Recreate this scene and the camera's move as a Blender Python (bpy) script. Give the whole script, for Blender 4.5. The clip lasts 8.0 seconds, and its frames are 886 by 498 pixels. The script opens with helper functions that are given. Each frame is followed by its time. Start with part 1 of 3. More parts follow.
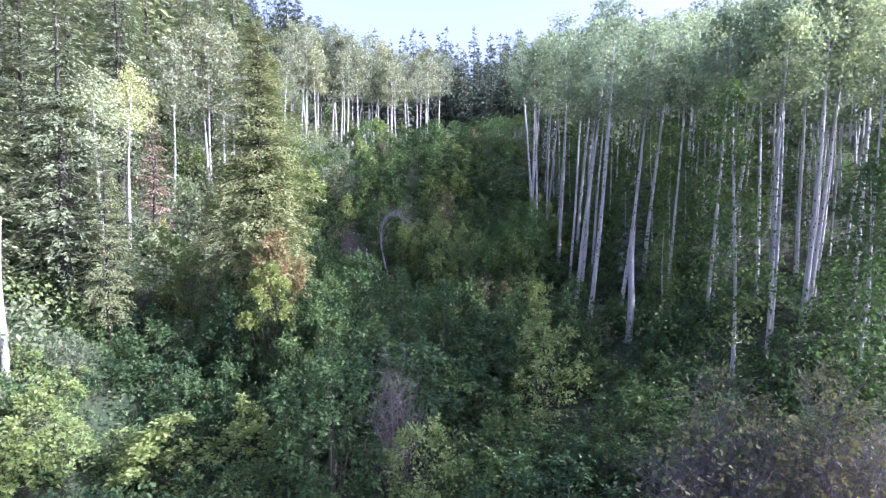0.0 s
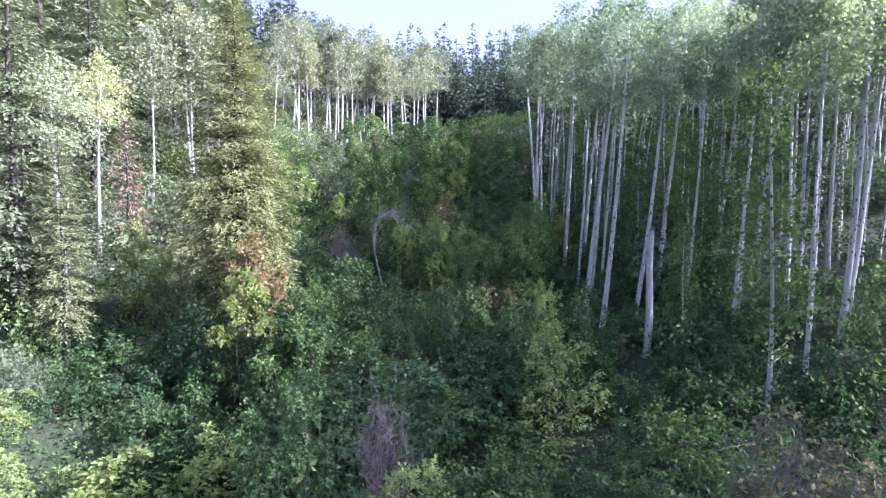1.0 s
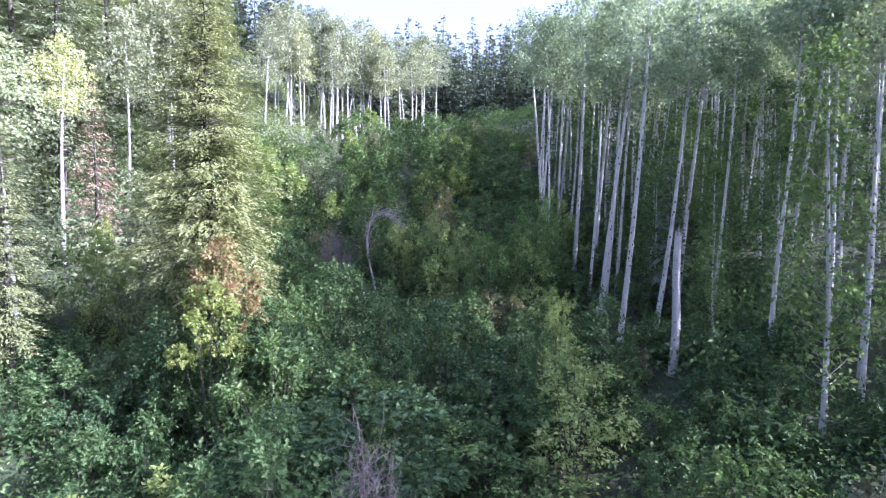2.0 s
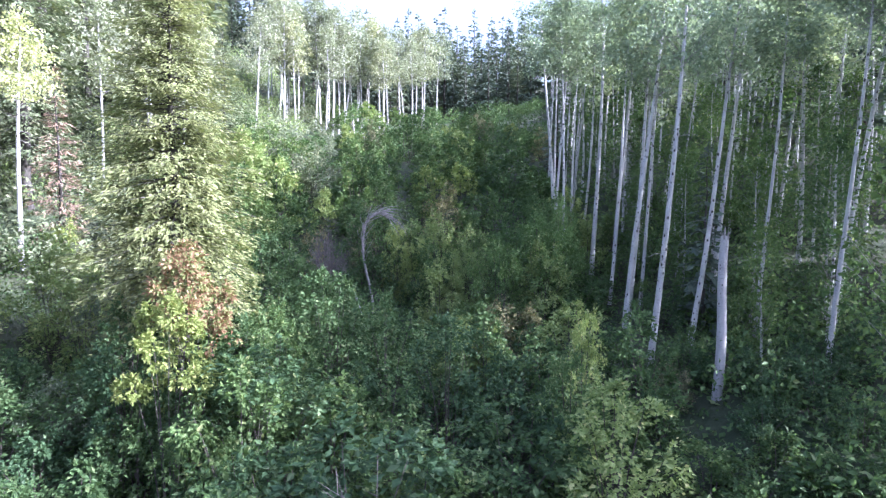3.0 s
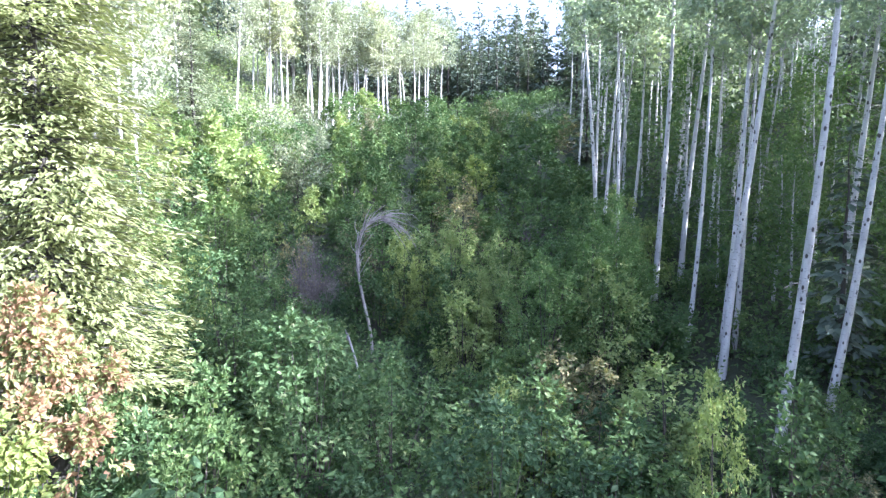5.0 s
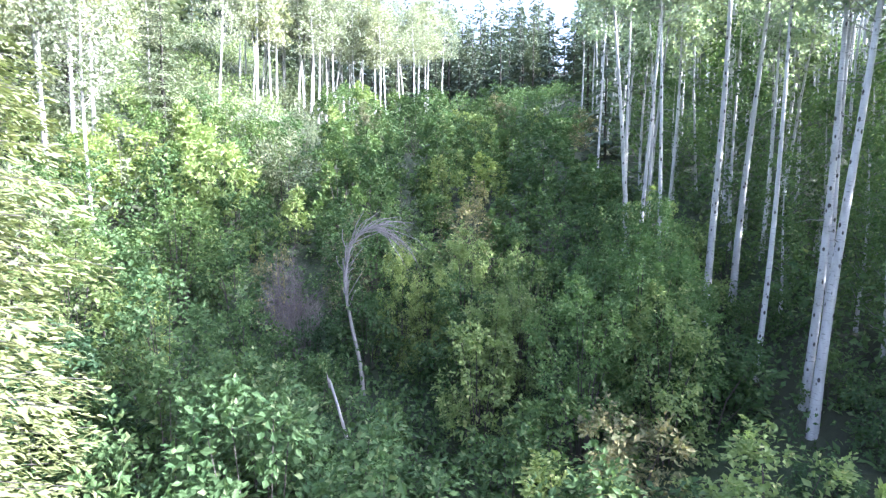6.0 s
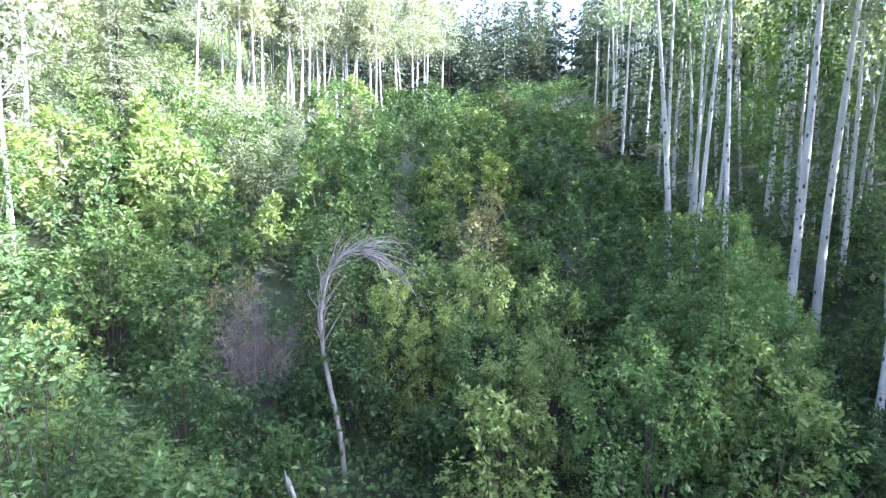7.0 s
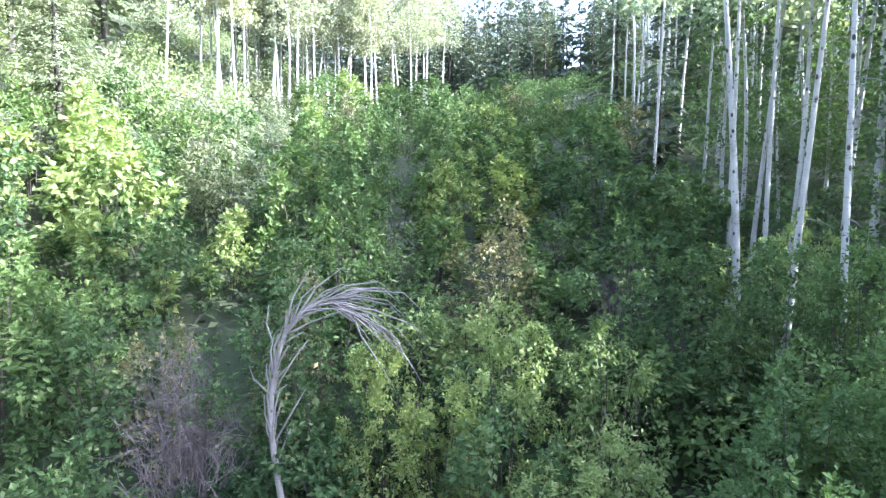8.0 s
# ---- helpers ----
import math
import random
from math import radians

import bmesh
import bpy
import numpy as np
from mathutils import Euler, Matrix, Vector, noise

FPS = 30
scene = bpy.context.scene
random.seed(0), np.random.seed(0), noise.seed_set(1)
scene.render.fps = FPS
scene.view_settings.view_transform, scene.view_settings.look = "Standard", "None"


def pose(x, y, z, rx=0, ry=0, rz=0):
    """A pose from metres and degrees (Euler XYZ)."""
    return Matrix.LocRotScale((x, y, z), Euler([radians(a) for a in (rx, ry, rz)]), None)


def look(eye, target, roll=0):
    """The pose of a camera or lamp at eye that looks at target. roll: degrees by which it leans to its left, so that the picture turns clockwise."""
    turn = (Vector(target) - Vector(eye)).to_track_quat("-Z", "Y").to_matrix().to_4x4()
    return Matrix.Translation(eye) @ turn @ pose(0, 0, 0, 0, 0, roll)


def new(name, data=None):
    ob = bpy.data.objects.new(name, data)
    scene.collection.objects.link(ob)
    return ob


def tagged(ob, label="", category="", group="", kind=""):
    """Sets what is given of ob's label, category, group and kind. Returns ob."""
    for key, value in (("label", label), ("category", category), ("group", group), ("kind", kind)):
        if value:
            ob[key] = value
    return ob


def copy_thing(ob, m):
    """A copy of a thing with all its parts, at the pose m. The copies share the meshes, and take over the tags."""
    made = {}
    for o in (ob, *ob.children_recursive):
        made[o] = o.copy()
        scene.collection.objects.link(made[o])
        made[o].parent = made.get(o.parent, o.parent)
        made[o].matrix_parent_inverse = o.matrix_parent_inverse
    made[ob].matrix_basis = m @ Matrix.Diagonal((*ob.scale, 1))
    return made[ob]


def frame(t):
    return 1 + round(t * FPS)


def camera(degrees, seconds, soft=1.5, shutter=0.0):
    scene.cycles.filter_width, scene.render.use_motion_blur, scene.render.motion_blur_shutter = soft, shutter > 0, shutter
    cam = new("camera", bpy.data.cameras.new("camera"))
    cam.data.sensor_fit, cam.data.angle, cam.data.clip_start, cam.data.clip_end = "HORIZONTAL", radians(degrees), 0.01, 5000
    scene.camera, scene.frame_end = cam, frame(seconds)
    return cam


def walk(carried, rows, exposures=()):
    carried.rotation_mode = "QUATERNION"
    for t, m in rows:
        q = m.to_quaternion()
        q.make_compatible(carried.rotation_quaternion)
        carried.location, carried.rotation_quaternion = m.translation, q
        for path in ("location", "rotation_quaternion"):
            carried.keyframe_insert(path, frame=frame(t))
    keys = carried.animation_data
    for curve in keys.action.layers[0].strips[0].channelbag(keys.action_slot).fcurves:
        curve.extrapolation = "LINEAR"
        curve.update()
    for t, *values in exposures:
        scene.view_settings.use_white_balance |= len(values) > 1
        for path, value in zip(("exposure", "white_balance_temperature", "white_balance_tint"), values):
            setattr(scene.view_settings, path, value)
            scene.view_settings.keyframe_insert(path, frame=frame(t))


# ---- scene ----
cam = camera(74.0, 8.0, soft=1.35)
METRES, EYE, TILT, LEAN, TURN = 20.0, 8.0, -4.0, 0.0, 0.0
DEEP = 1.572  # a longer lens sees the same walk stretched ahead
ROWS = [
    (0.0, 0.0, 0.0, 0.0, -0.0, 0.0, 0.0),
    (0.5, -0.0002, 0.0458, 0.0048, -0.17, 0.03, 0.01),
    (1.0, 0.0007, 0.0925, 0.0102, -0.29, -0.0, 0.02),
    (1.5, 0.0024, 0.1412, 0.0145, -0.34, -0.08, 0.04),
    (3.0, -0.0099, 0.2988, 0.0329, -0.46, -0.43, 0.05),
    (3.5, -0.0211, 0.355, 0.0424, -0.43, -0.57, 0.06),
    (4.0, -0.0331, 0.414, 0.0518, -0.47, -0.62, 0.07),
    (4.5, -0.0438, 0.4753, 0.0605, -0.57, -0.72, 0.12),
    (6.0, -0.0646, 0.6786, 0.0966, -0.87, -0.91, 0.13),
    (6.5, -0.069, 0.7521, 0.1128, -0.95, -0.89, 0.16),
    (7.0, -0.0718, 0.827, 0.1302, -1.02, -0.84, 0.2),
    (7.5, -0.0742, 0.9031, 0.15, -1.06, -0.75, 0.24),
    (8.0, -0.0772, 0.9782, 0.1718, -1.12, -0.72, 0.27),
]
walk(cam, [(t, pose(0, 0, EYE, TILT, LEAN, TURN) @ pose(METRES * x, METRES * DEEP * y, METRES * z, 90 + pitch / DEEP, roll, yaw / DEEP)) for t, x, y, z, yaw, pitch, roll in ROWS],
     exposures=[(0.0, 2.0, 5100, 32), (3.0, 2.5, 5050, 27), (8.0, 3.25, 5250, 16)])

# ---- world, sun and exposure ----
SUN_UP, SUN_AHEAD = radians(29), radians(-15)   # height of the sun, and how far ahead of due right it stands (behind: minus)
to_sun = Vector((math.cos(SUN_UP) * math.cos(SUN_AHEAD), math.cos(SUN_UP) * math.sin(SUN_AHEAD), math.sin(SUN_UP)))
world = bpy.data.worlds.new("sky")
scene.world = world
world.use_nodes = True
wn = world.node_tree.nodes
sky = wn.new("ShaderNodeTexSky")
sky.sky_type, sky.sun_disc = "NISHITA", False
sky.sun_elevation, sky.sun_rotation = SUN_UP, math.atan2(to_sun.x, to_sun.y)
sky.air_density, sky.dust_density, sky.ozone_density = 0.8, 5.0, 0.7
haze = wn.new("ShaderNodeHueSaturation")   # thin high haze bleaches the blue
haze.inputs["Saturation"].default_value = 0.6
world.node_tree.links.new(sky.outputs[0], haze.inputs["Color"])
world.node_tree.links.new(haze.outputs[0], wn["Background"].inputs[0])
wn["Background"].inputs[1].default_value = 0.124
sun = new("sun", bpy.data.lights.new("sun", "SUN"))
sun.data.energy, sun.data.angle, sun.data.color = 4.0, radians(0.5), (1.0, 0.92, 0.77)
sun.matrix_basis = look(to_sun * 120, (0, 0, 0))

# ---- materials ----


def nodes(name):
    m = bpy.data.materials.new(name)
    m.use_nodes = True
    t = m.node_tree
    return m, t.nodes, t.links, t.nodes["Principled BSDF"]


def mixed(n, l, fac, a, b, how="MIX"):
    x = n.new("ShaderNodeMix")
    x.data_type, x.blend_type = "RGBA", how
    for sock, v in ((x.inputs[0], fac), (x.inputs[6], a), (x.inputs[7], b)):
        if isinstance(v, bpy.types.NodeSocket):
            l.new(v, sock)
        elif isinstance(v, (int, float)):
            sock.default_value = v
        else:
            sock.default_value = (*v, 1)
    return x.outputs[2]


def ramp(n, l, src, stops):
    r = n.new("ShaderNodeValToRGB")
    e = r.color_ramp.elements
    while len(e) < len(stops):
        e.new(0.5)
    for el, (p, c) in zip(e, stops):
        el.position, el.color = p, (*c, 1) if not isinstance(c, (int, float)) else (c, c, c, 1)
    l.new(src, r.inputs[0])
    return r.outputs[0]


def noise_tex(n, l, coord, scale, detail=3, rough=0.55, stretch=None):
    t = n.new("ShaderNodeTexNoise")
    t.inputs["Scale"].default_value, t.inputs["Detail"].default_value, t.inputs["Roughness"].default_value = scale, detail, rough
    if stretch:
        mp = n.new("ShaderNodeMapping")
        mp.inputs["Scale"].default_value = stretch
        l.new(coord, mp.inputs[0])
        coord = mp.outputs[0]
    l.new(coord, t.inputs["Vector"])
    return t.outputs["Fac"]


def foliage(name, low, high, odd, through_light=0.42, odd_share=0.07):
    """Leaves: each leaf its own tone between low and high, a few odd-coloured; patches in the crown; light shines through."""
    m, n, l, p = nodes(name)
    geo, info, tc = n.new("ShaderNodeNewGeometry"), n.new("ShaderNodeObjectInfo"), n.new("ShaderNodeTexCoord")
    per = geo.outputs["Random Per Island"]
    base = mixed(n, l, ramp(n, l, per, ((0.0, 0.0), (1.0, 1.0))), low, high)
    patch = noise_tex(n, l, tc.outputs["Object"], 0.9, 2)
    base = mixed(n, l, ramp(n, l, patch, ((0.4, 0.0), (0.66, 0.7))), base, high)
    lot = n.new("ShaderNodeMath")
    lot.operation = "GREATER_THAN"
    l.new(per, lot.inputs[0])
    lot.inputs[1].default_value = 1 - odd_share
    base = mixed(n, l, lot.outputs[0], base, odd)
    tree = ramp(n, l, info.outputs["Random"], ((0.0, (0.76, 0.8, 0.82)), (0.5, (1.0, 1.0, 1.0)), (1.0, (1.16, 1.1, 0.92))))
    base = mixed(n, l, 1.0, base, tree, "MULTIPLY")
    l.new(base, p.inputs["Base Color"])
    p.inputs["Roughness"].default_value = 0.55
    p.inputs["Specular IOR Level"].default_value = 0.2
    tl = n.new("ShaderNodeBsdfTranslucent")
    l.new(mixed(n, l, 1.0, base, (1.08, 1.14, 0.72), "MULTIPLY"), tl.inputs[0])
    mx = n.new("ShaderNodeMixShader")
    mx.inputs[0].default_value = through_light
    l.new(p.outputs[0], mx.inputs[1])
    l.new(tl.outputs[0], mx.inputs[2])
    l.new(mx.outputs[0], n["Material Output"].inputs[0])
    return m


def bark(name, pale, mid, dark, scars=0.5, rough=0.8):
    """White or grey bark: fine streaks across, dark eyes and patches, dirtier here and there."""
    m, n, l, p = nodes(name)
    tc, info = n.new("ShaderNodeTexCoord"), n.new("ShaderNodeObjectInfo")
    co = tc.outputs["Object"]
    stain = noise_tex(n, l, co, 1.3, 4, 0.6, (3, 3, 0.8))
    col = mixed(n, l, ramp(n, l, stain, ((0.35, 0.0), (0.75, 1.0))), pale, mid)
    lines = noise_tex(n, l, co, 3.0, 3, 0.6, (2, 2, 11))
    col = mixed(n, l, ramp(n, l, lines, ((0.58, 0.0), (0.68, 0.55))), col, dark)
    v = n.new("ShaderNodeTexVoronoi")
    v.inputs["Scale"].default_value = 1.0
    mp = n.new("ShaderNodeMapping")
    mp.inputs["Scale"].default_value = (6.0, 6.0, 3.2)
    l.new(co, mp.inputs[0])
    l.new(mp.outputs[0], v.inputs["Vector"])
    eyes = ramp(n, l, v.outputs["Distance"], ((scars * 0.42, 1.0), (scars * 0.6, 0.0)))
    col = mixed(n, l, eyes, col, dark)
    l.new(mixed(n, l, 1.0, col, ramp(n, l, info.outputs["Random"], ((0, 0.78), (1, 1.0))), "MULTIPLY"), p.inputs["Base Color"])
    p.inputs["Roughness"].default_value = rough
    bump = n.new("ShaderNodeBump")
    bump.inputs["Strength"].default_value, bump.inputs["Distance"].default_value = 0.5, 0.02
    l.new(lines, bump.inputs["Height"])
    l.new(bump.outputs[0], p.inputs["Normal"])
    return m


def forest_floor():
    m, n, l, p = nodes("forest_floor")
    co = n.new("ShaderNodeTexCoord").outputs["Object"]
    big, small = noise_tex(n, l, co, 0.15, 4), noise_tex(n, l, co, 5.0, 6, 0.7)
    col = mixed(n, l, ramp(n, l, big, ((0.35, 0.0), (0.65, 1.0))), (0.035, 0.035, 0.022), (0.03, 0.055, 0.022))
    col = mixed(n, l, ramp(n, l, small, ((0.4, 0.0), (0.7, 0.8))), col, (0.05, 0.06, 0.03))
    l.new(col, p.inputs["Base Color"])
    p.inputs["Roughness"].default_value = 0.95
    bump = n.new("ShaderNodeBump")
    bump.inputs["Strength"].default_value, bump.inputs["Distance"].default_value = 1.0, 0.08
    l.new(small, bump.inputs["Height"])
    l.new(bump.outputs[0], p.inputs["Normal"])
    return m


FLOOR = forest_floor()
ASPEN_BARK = bark("aspen_bark", (0.56, 0.555, 0.55), (0.32, 0.315, 0.31), (0.045, 0.04, 0.036), 0.42)
BLEACHED_BARK = bark("bleached_bark", (0.52, 0.5, 0.51), (0.3, 0.29, 0.29), (0.13, 0.12, 0.115), 0.26)
DEAD_WOOD = bark("dead_wood", (0.29, 0.275, 0.27), (0.17, 0.16, 0.155), (0.12, 0.1, 0.09), 0.25)
TWIG_WOOD = bark("twig_wood", (0.1, 0.085, 0.075), (0.06, 0.05, 0.045), (0.04, 0.032, 0.03), 0.3)
GREY_TWIG = bark("grey_twig", (0.19, 0.16, 0.165), (0.12, 0.1, 0.1), (0.1, 0.085, 0.085), 0.25)
FIR_BARK = bark("fir_bark", (0.085, 0.078, 0.07), (0.055, 0.05, 0.045), (0.04, 0.032, 0.028), 0.4, 0.95)
ASPEN_LEAF = foliage("aspen_leaf", (0.2, 0.25, 0.19), (0.34, 0.4, 0.3), (0.44, 0.48, 0.38), 0.48)
PALE_LEAF = foliage("pale_aspen_leaf", (0.2, 0.225, 0.155), (0.31, 0.335, 0.24), (0.41, 0.42, 0.33))
GOLD_LEAF = foliage("golden_aspen_leaf", (0.33, 0.37, 0.22), (0.45, 0.49, 0.31), (0.28, 0.33, 0.2))
SHRUB_LEAF = foliage("shrub_leaf", (0.055, 0.105, 0.042), (0.125, 0.19, 0.078), (0.22, 0.27, 0.13))
# lighter copy of the shrub leaf, making up for light those alders lack
BRIGHT_ALDER_LEAF = foliage("brightened_alder_leaf", (0.08, 0.15, 0.058), (0.165, 0.25, 0.1), (0.27, 0.33, 0.17))
# own dark green in the gully, painted canopy shade on the right flank
DEEP_SHADE_LEAF = foliage("deep_green_shade_leaf", (0.04, 0.08, 0.038), (0.08, 0.135, 0.062), (0.15, 0.21, 0.11), 0.38, 0.08)
LIME_LEAF = foliage("yellowing_sunlit_leaf", (0.16, 0.225, 0.085), (0.27, 0.34, 0.135), (0.38, 0.4, 0.19))
BIRCH_LEAF = foliage("yellow_birch_leaf", (0.15, 0.21, 0.075), (0.24, 0.29, 0.11), (0.36, 0.37, 0.17))
CREAM_LEAF = foliage("cream_withered_leaf", (0.2, 0.19, 0.105), (0.32, 0.3, 0.165), (0.18, 0.23, 0.09), 0.35, 0.35)
BUFF_LEAF = foliage("withering_leaf", (0.12, 0.135, 0.075), (0.2, 0.2, 0.115), (0.3, 0.27, 0.15), 0.3, 0.2)
RUST_LEAF = foliage("rust_red_leaf", (0.22, 0.135, 0.085), (0.33, 0.21, 0.125), (0.24, 0.27, 0.11), 0.35, 0.4)
WILLOW_LEAF = foliage("grey_willow_leaf", (0.12, 0.155, 0.09), (0.2, 0.23, 0.145), (0.28, 0.29, 0.2), 0.3)
FIR_NEEDLE = foliage("fir_needle", (0.125, 0.16, 0.095), (0.215, 0.25, 0.145), (0.28, 0.3, 0.19), 0.26)
LIGHT_NEEDLE = foliage("light_fir_needle", (0.13, 0.165, 0.085), (0.225, 0.255, 0.135), (0.29, 0.31, 0.19), 0.3)
BLUE_NEEDLE = foliage("dark_spruce_needle", (0.08, 0.11, 0.085), (0.14, 0.175, 0.13), (0.18, 0.21, 0.15), 0.15)
BROWN_NEEDLE = foliage("dead_needle", (0.2, 0.14, 0.12), (0.28, 0.2, 0.165), (0.34, 0.26, 0.21), 0.15)

# ---- the lie of the land ----
ALONG = ((-300, -14), (-60, -6), (0, -3), (15, -2), (22, -1.2), (28, -0.2), (36, 1.2), (43, 3.2), (50, 5.8), (60, 9.5), (72, 12.8),
         (90, 17.5), (112, 22.5), (147, 31), (165, 34), (220, 30), (700, 10))
AY, AZ = np.array([a for a, _ in ALONG], float), np.array([b for _, b in ALONG], float)


def height_grid(x, y):
    x, y = np.asarray(x, float), np.asarray(y, float)
    z = sum(np.interp(y + d, AY, AZ) for d in (-6, -3, 0, 3, 6)) / 5
    left = np.clip(-4 - x, 0, None)
    z = z + np.where(left < 16, 0.015 * left ** 2, 3.84 + 0.48 * np.clip(left - 16, 0, 45))
    z = z + 0.21 * np.clip(x - 4, 0, 70)
    return z + 0.22 * np.sin(x * 0.7 + 1.3 * np.sin(y * 0.31)) * np.cos(y * 0.53 + 0.4 * x) + 0.1 * np.sin(2.1 * x + y) * np.sin(1.7 * y)


def ground_at(x, y):
    return float(height_grid(x, y))


# ---- mesh helpers ----


class Geo:
    """Gathers quads, then becomes one mesh."""

    def __init__(self):
        self.v, self.f, self.n = [], [], 0

    def add(self, v, f):
        v, f = np.asarray(v, float).reshape(-1, 3), np.asarray(f, int)
        self.v.append(v)
        self.f.append(f + self.n)
        self.n += len(v)

    def tube(self, pts, radii, sides=6, cap=False):
        pts, k = np.asarray(pts, float), len(pts)
        d = np.gradient(pts, axis=0)
        d /= np.linalg.norm(d, axis=1)[:, None] + 1e-9
        ref = np.array([1.0, 0, 0]) if abs(d[0][0]) < 0.8 else np.array([0, 1.0, 0])
        u = np.cross(d, ref)
        u /= np.linalg.norm(u, axis=1)[:, None] + 1e-9
        w = np.cross(d, u)
        a = np.arange(sides) * 2 * math.pi / sides
        ring = pts[:, None] + np.asarray(radii, float)[:, None, None] * (np.cos(a)[None, :, None] * u[:, None] + np.sin(a)[None, :, None] * w[:, None])
        f = [(i * sides + j, i * sides + (j + 1) % sides, (i + 1) * sides + (j + 1) % sides, (i + 1) * sides + j) for i in range(k - 1) for j in range(sides)]
        self.add(ring.reshape(-1, 3), f)
        if cap:
            top = ring[-1]
            mid = top.mean(axis=0) + d[-1] * radii[-1] * 0.3
            v = np.vstack([top, mid])
            self.add(v, [(j, (j + 1) % sides, sides, sides) for j in range(0, sides)])

    def leaves(self, rng, at, tip, face, length, width):
        """Leaf blades: a fold along the middle; tip is the way that the blade points, face the way that it looks."""
        tip = tip / (np.linalg.norm(tip, axis=1)[:, None] + 1e-9)
        side = np.cross(tip, face)
        side /= np.linalg.norm(side, axis=1)[:, None] + 1e-9
        up = np.cross(side, tip)
        length, width = np.asarray(length, float)[:, None], np.asarray(width, float)[:, None]
        mid = at + tip * length * 0.45 + up * width * 0.18
        v = np.stack([at, mid + side * width * 0.5, at + tip * length, mid - side * width * 0.5], axis=1)
        f = np.arange(len(at) * 4).reshape(-1, 4)
        self.add(v.reshape(-1, 3), f)

    def mesh(self, name, material, smooth=False):
        me = bpy.data.meshes.new(name)
        v, f = np.vstack(self.v), np.vstack([np.asarray(x).reshape(-1, 4) for x in self.f]).tolist()
        f = [q if q[2] != q[3] else q[:3] for q in f]
        me.from_pydata(v.tolist(), [], f)
        me.materials.append(material)
        if smooth:
            me.polygons.foreach_set("use_smooth", [True] * len(me.polygons))
        me.update()
        return me


def part(name, geo, material, parent, label="", smooth=False):
    ob = new(name, geo.mesh(name, material, smooth))
    ob.parent = parent
    return tagged(ob, label)


def unit(v):
    return v / (np.linalg.norm(v, axis=1)[:, None] + 1e-9)


def scatter_leaves(geo, rng, centres, spread, total, length, aspect=0.62, droop=0.25, up=0.7):
    """Leaves in loose clumps round the centres."""
    pick = rng.integers(0, len(centres), total)
    sp = np.asarray(spread)[pick] if np.ndim(spread) else np.full(total, spread)
    off = rng.normal(0, 1, (total, 3)) * sp[:, None] * np.array([1, 1, 0.75])
    at = centres[pick] + off
    tip = unit(off) * 0.7 + rng.normal(0, 0.6, (total, 3)) - np.array([0, 0, droop])
    face = rng.normal(0, 0.45, (total, 3)) + unit(off) * 0.45 + np.array([0, 0, up])
    ln = length * rng.uniform(0.6, 1.35, total)
    geo.leaves(rng, at, tip, face, ln, ln * aspect * rng.uniform(0.75, 1.2, total))


# ---- kinds of plants: each returns an Empty with its parts, at its base ----


def aspen(name, seed, tall, crown_from, crown_r, clumps, total, leaf, thick, leaf_mat, bend=0.25, dead_twigs=10):
    rng = np.random.default_rng(seed)
    root = new(name)
    h = np.linspace(-1.0, tall * 0.96, 14)
    a, b, ph = rng.normal(0, bend), rng.normal(0, bend), rng.uniform(0, 6)
    u = np.clip(h / tall, 0, 1)
    px = a * u ** 2 + 0.10 * np.sin(5 * u + ph)
    py = b * u ** 2 + 0.10 * np.sin(4 * u + ph * 2)
    px, py = px - px[1], py - py[1]
    spine = np.stack([px, py, h], axis=1)
    rad = thick * (1 - 0.82 * u ** 1.1) * (1 + 0.28 * np.exp(-np.clip(h, 0, None) * 2.2))
    trunk = Geo()
    trunk.tube(spine, rad, 9)

    def stem(z):
        return np.array([np.interp(z, h, px), np.interp(z, h, py), z])
    part("trunk", trunk, ASPEN_BARK, root, smooth=True)
    limbs, centres, spread = Geo(), [], []
    clumps = int(clumps * 1.7)
    for i in range(clumps):
        v = (i + rng.uniform(0.1, 0.9)) / clumps
        z = tall * (crown_from + (1 - crown_from) * v)
        r = crown_r * (math.sin(math.pi * min(0.97, 0.18 + 0.8 * v)) ** 0.8) * rng.uniform(0.25, 1.0)
        ang = i * 2.4 + rng.normal(0, 0.5)
        c = stem(z) + np.array([math.cos(ang) * r, math.sin(ang) * r, rng.normal(0, 0.25)])
        s = stem(max(tall * crown_from * 0.92, z - r * rng.uniform(0.6, 1.1)))
        mid = (s + c) / 2 + np.array([0, 0, -0.12 * r])
        w = max(0.012, 0.22 * np.interp(s[2], h, rad))
        limbs.tube([s, mid, c], [w, w * 0.7, w * 0.3], 3)
        centres.append(c)
        spread.append(rng.uniform(0.16, 0.34) * (crown_r / 1.7) ** 0.5)
    for i in range(dead_twigs):
        z = tall * rng.uniform(0.25, crown_from + 0.05)
        ang, ln = rng.uniform(0, 6.28), rng.uniform(0.3, 1.1)
        s = stem(z)
        d = np.array([math.cos(ang), math.sin(ang), rng.uniform(-0.4, 0.4)])
        limbs.tube([s, s + d * ln * 0.6, s + d * ln + np.array([0, 0, -0.15 * ln])], [0.018, 0.012, 0.005], 3)
    tagged(part("branchwork", limbs, DEAD_WOOD, root, "thin grey limbs"), kind="stuff")
    crown = Geo()
    scatter_leaves(crown, rng, np.array(centres), np.array(spread), total, leaf, 0.78, 0.3)
    part("crown", crown, leaf_mat, root)
    return root


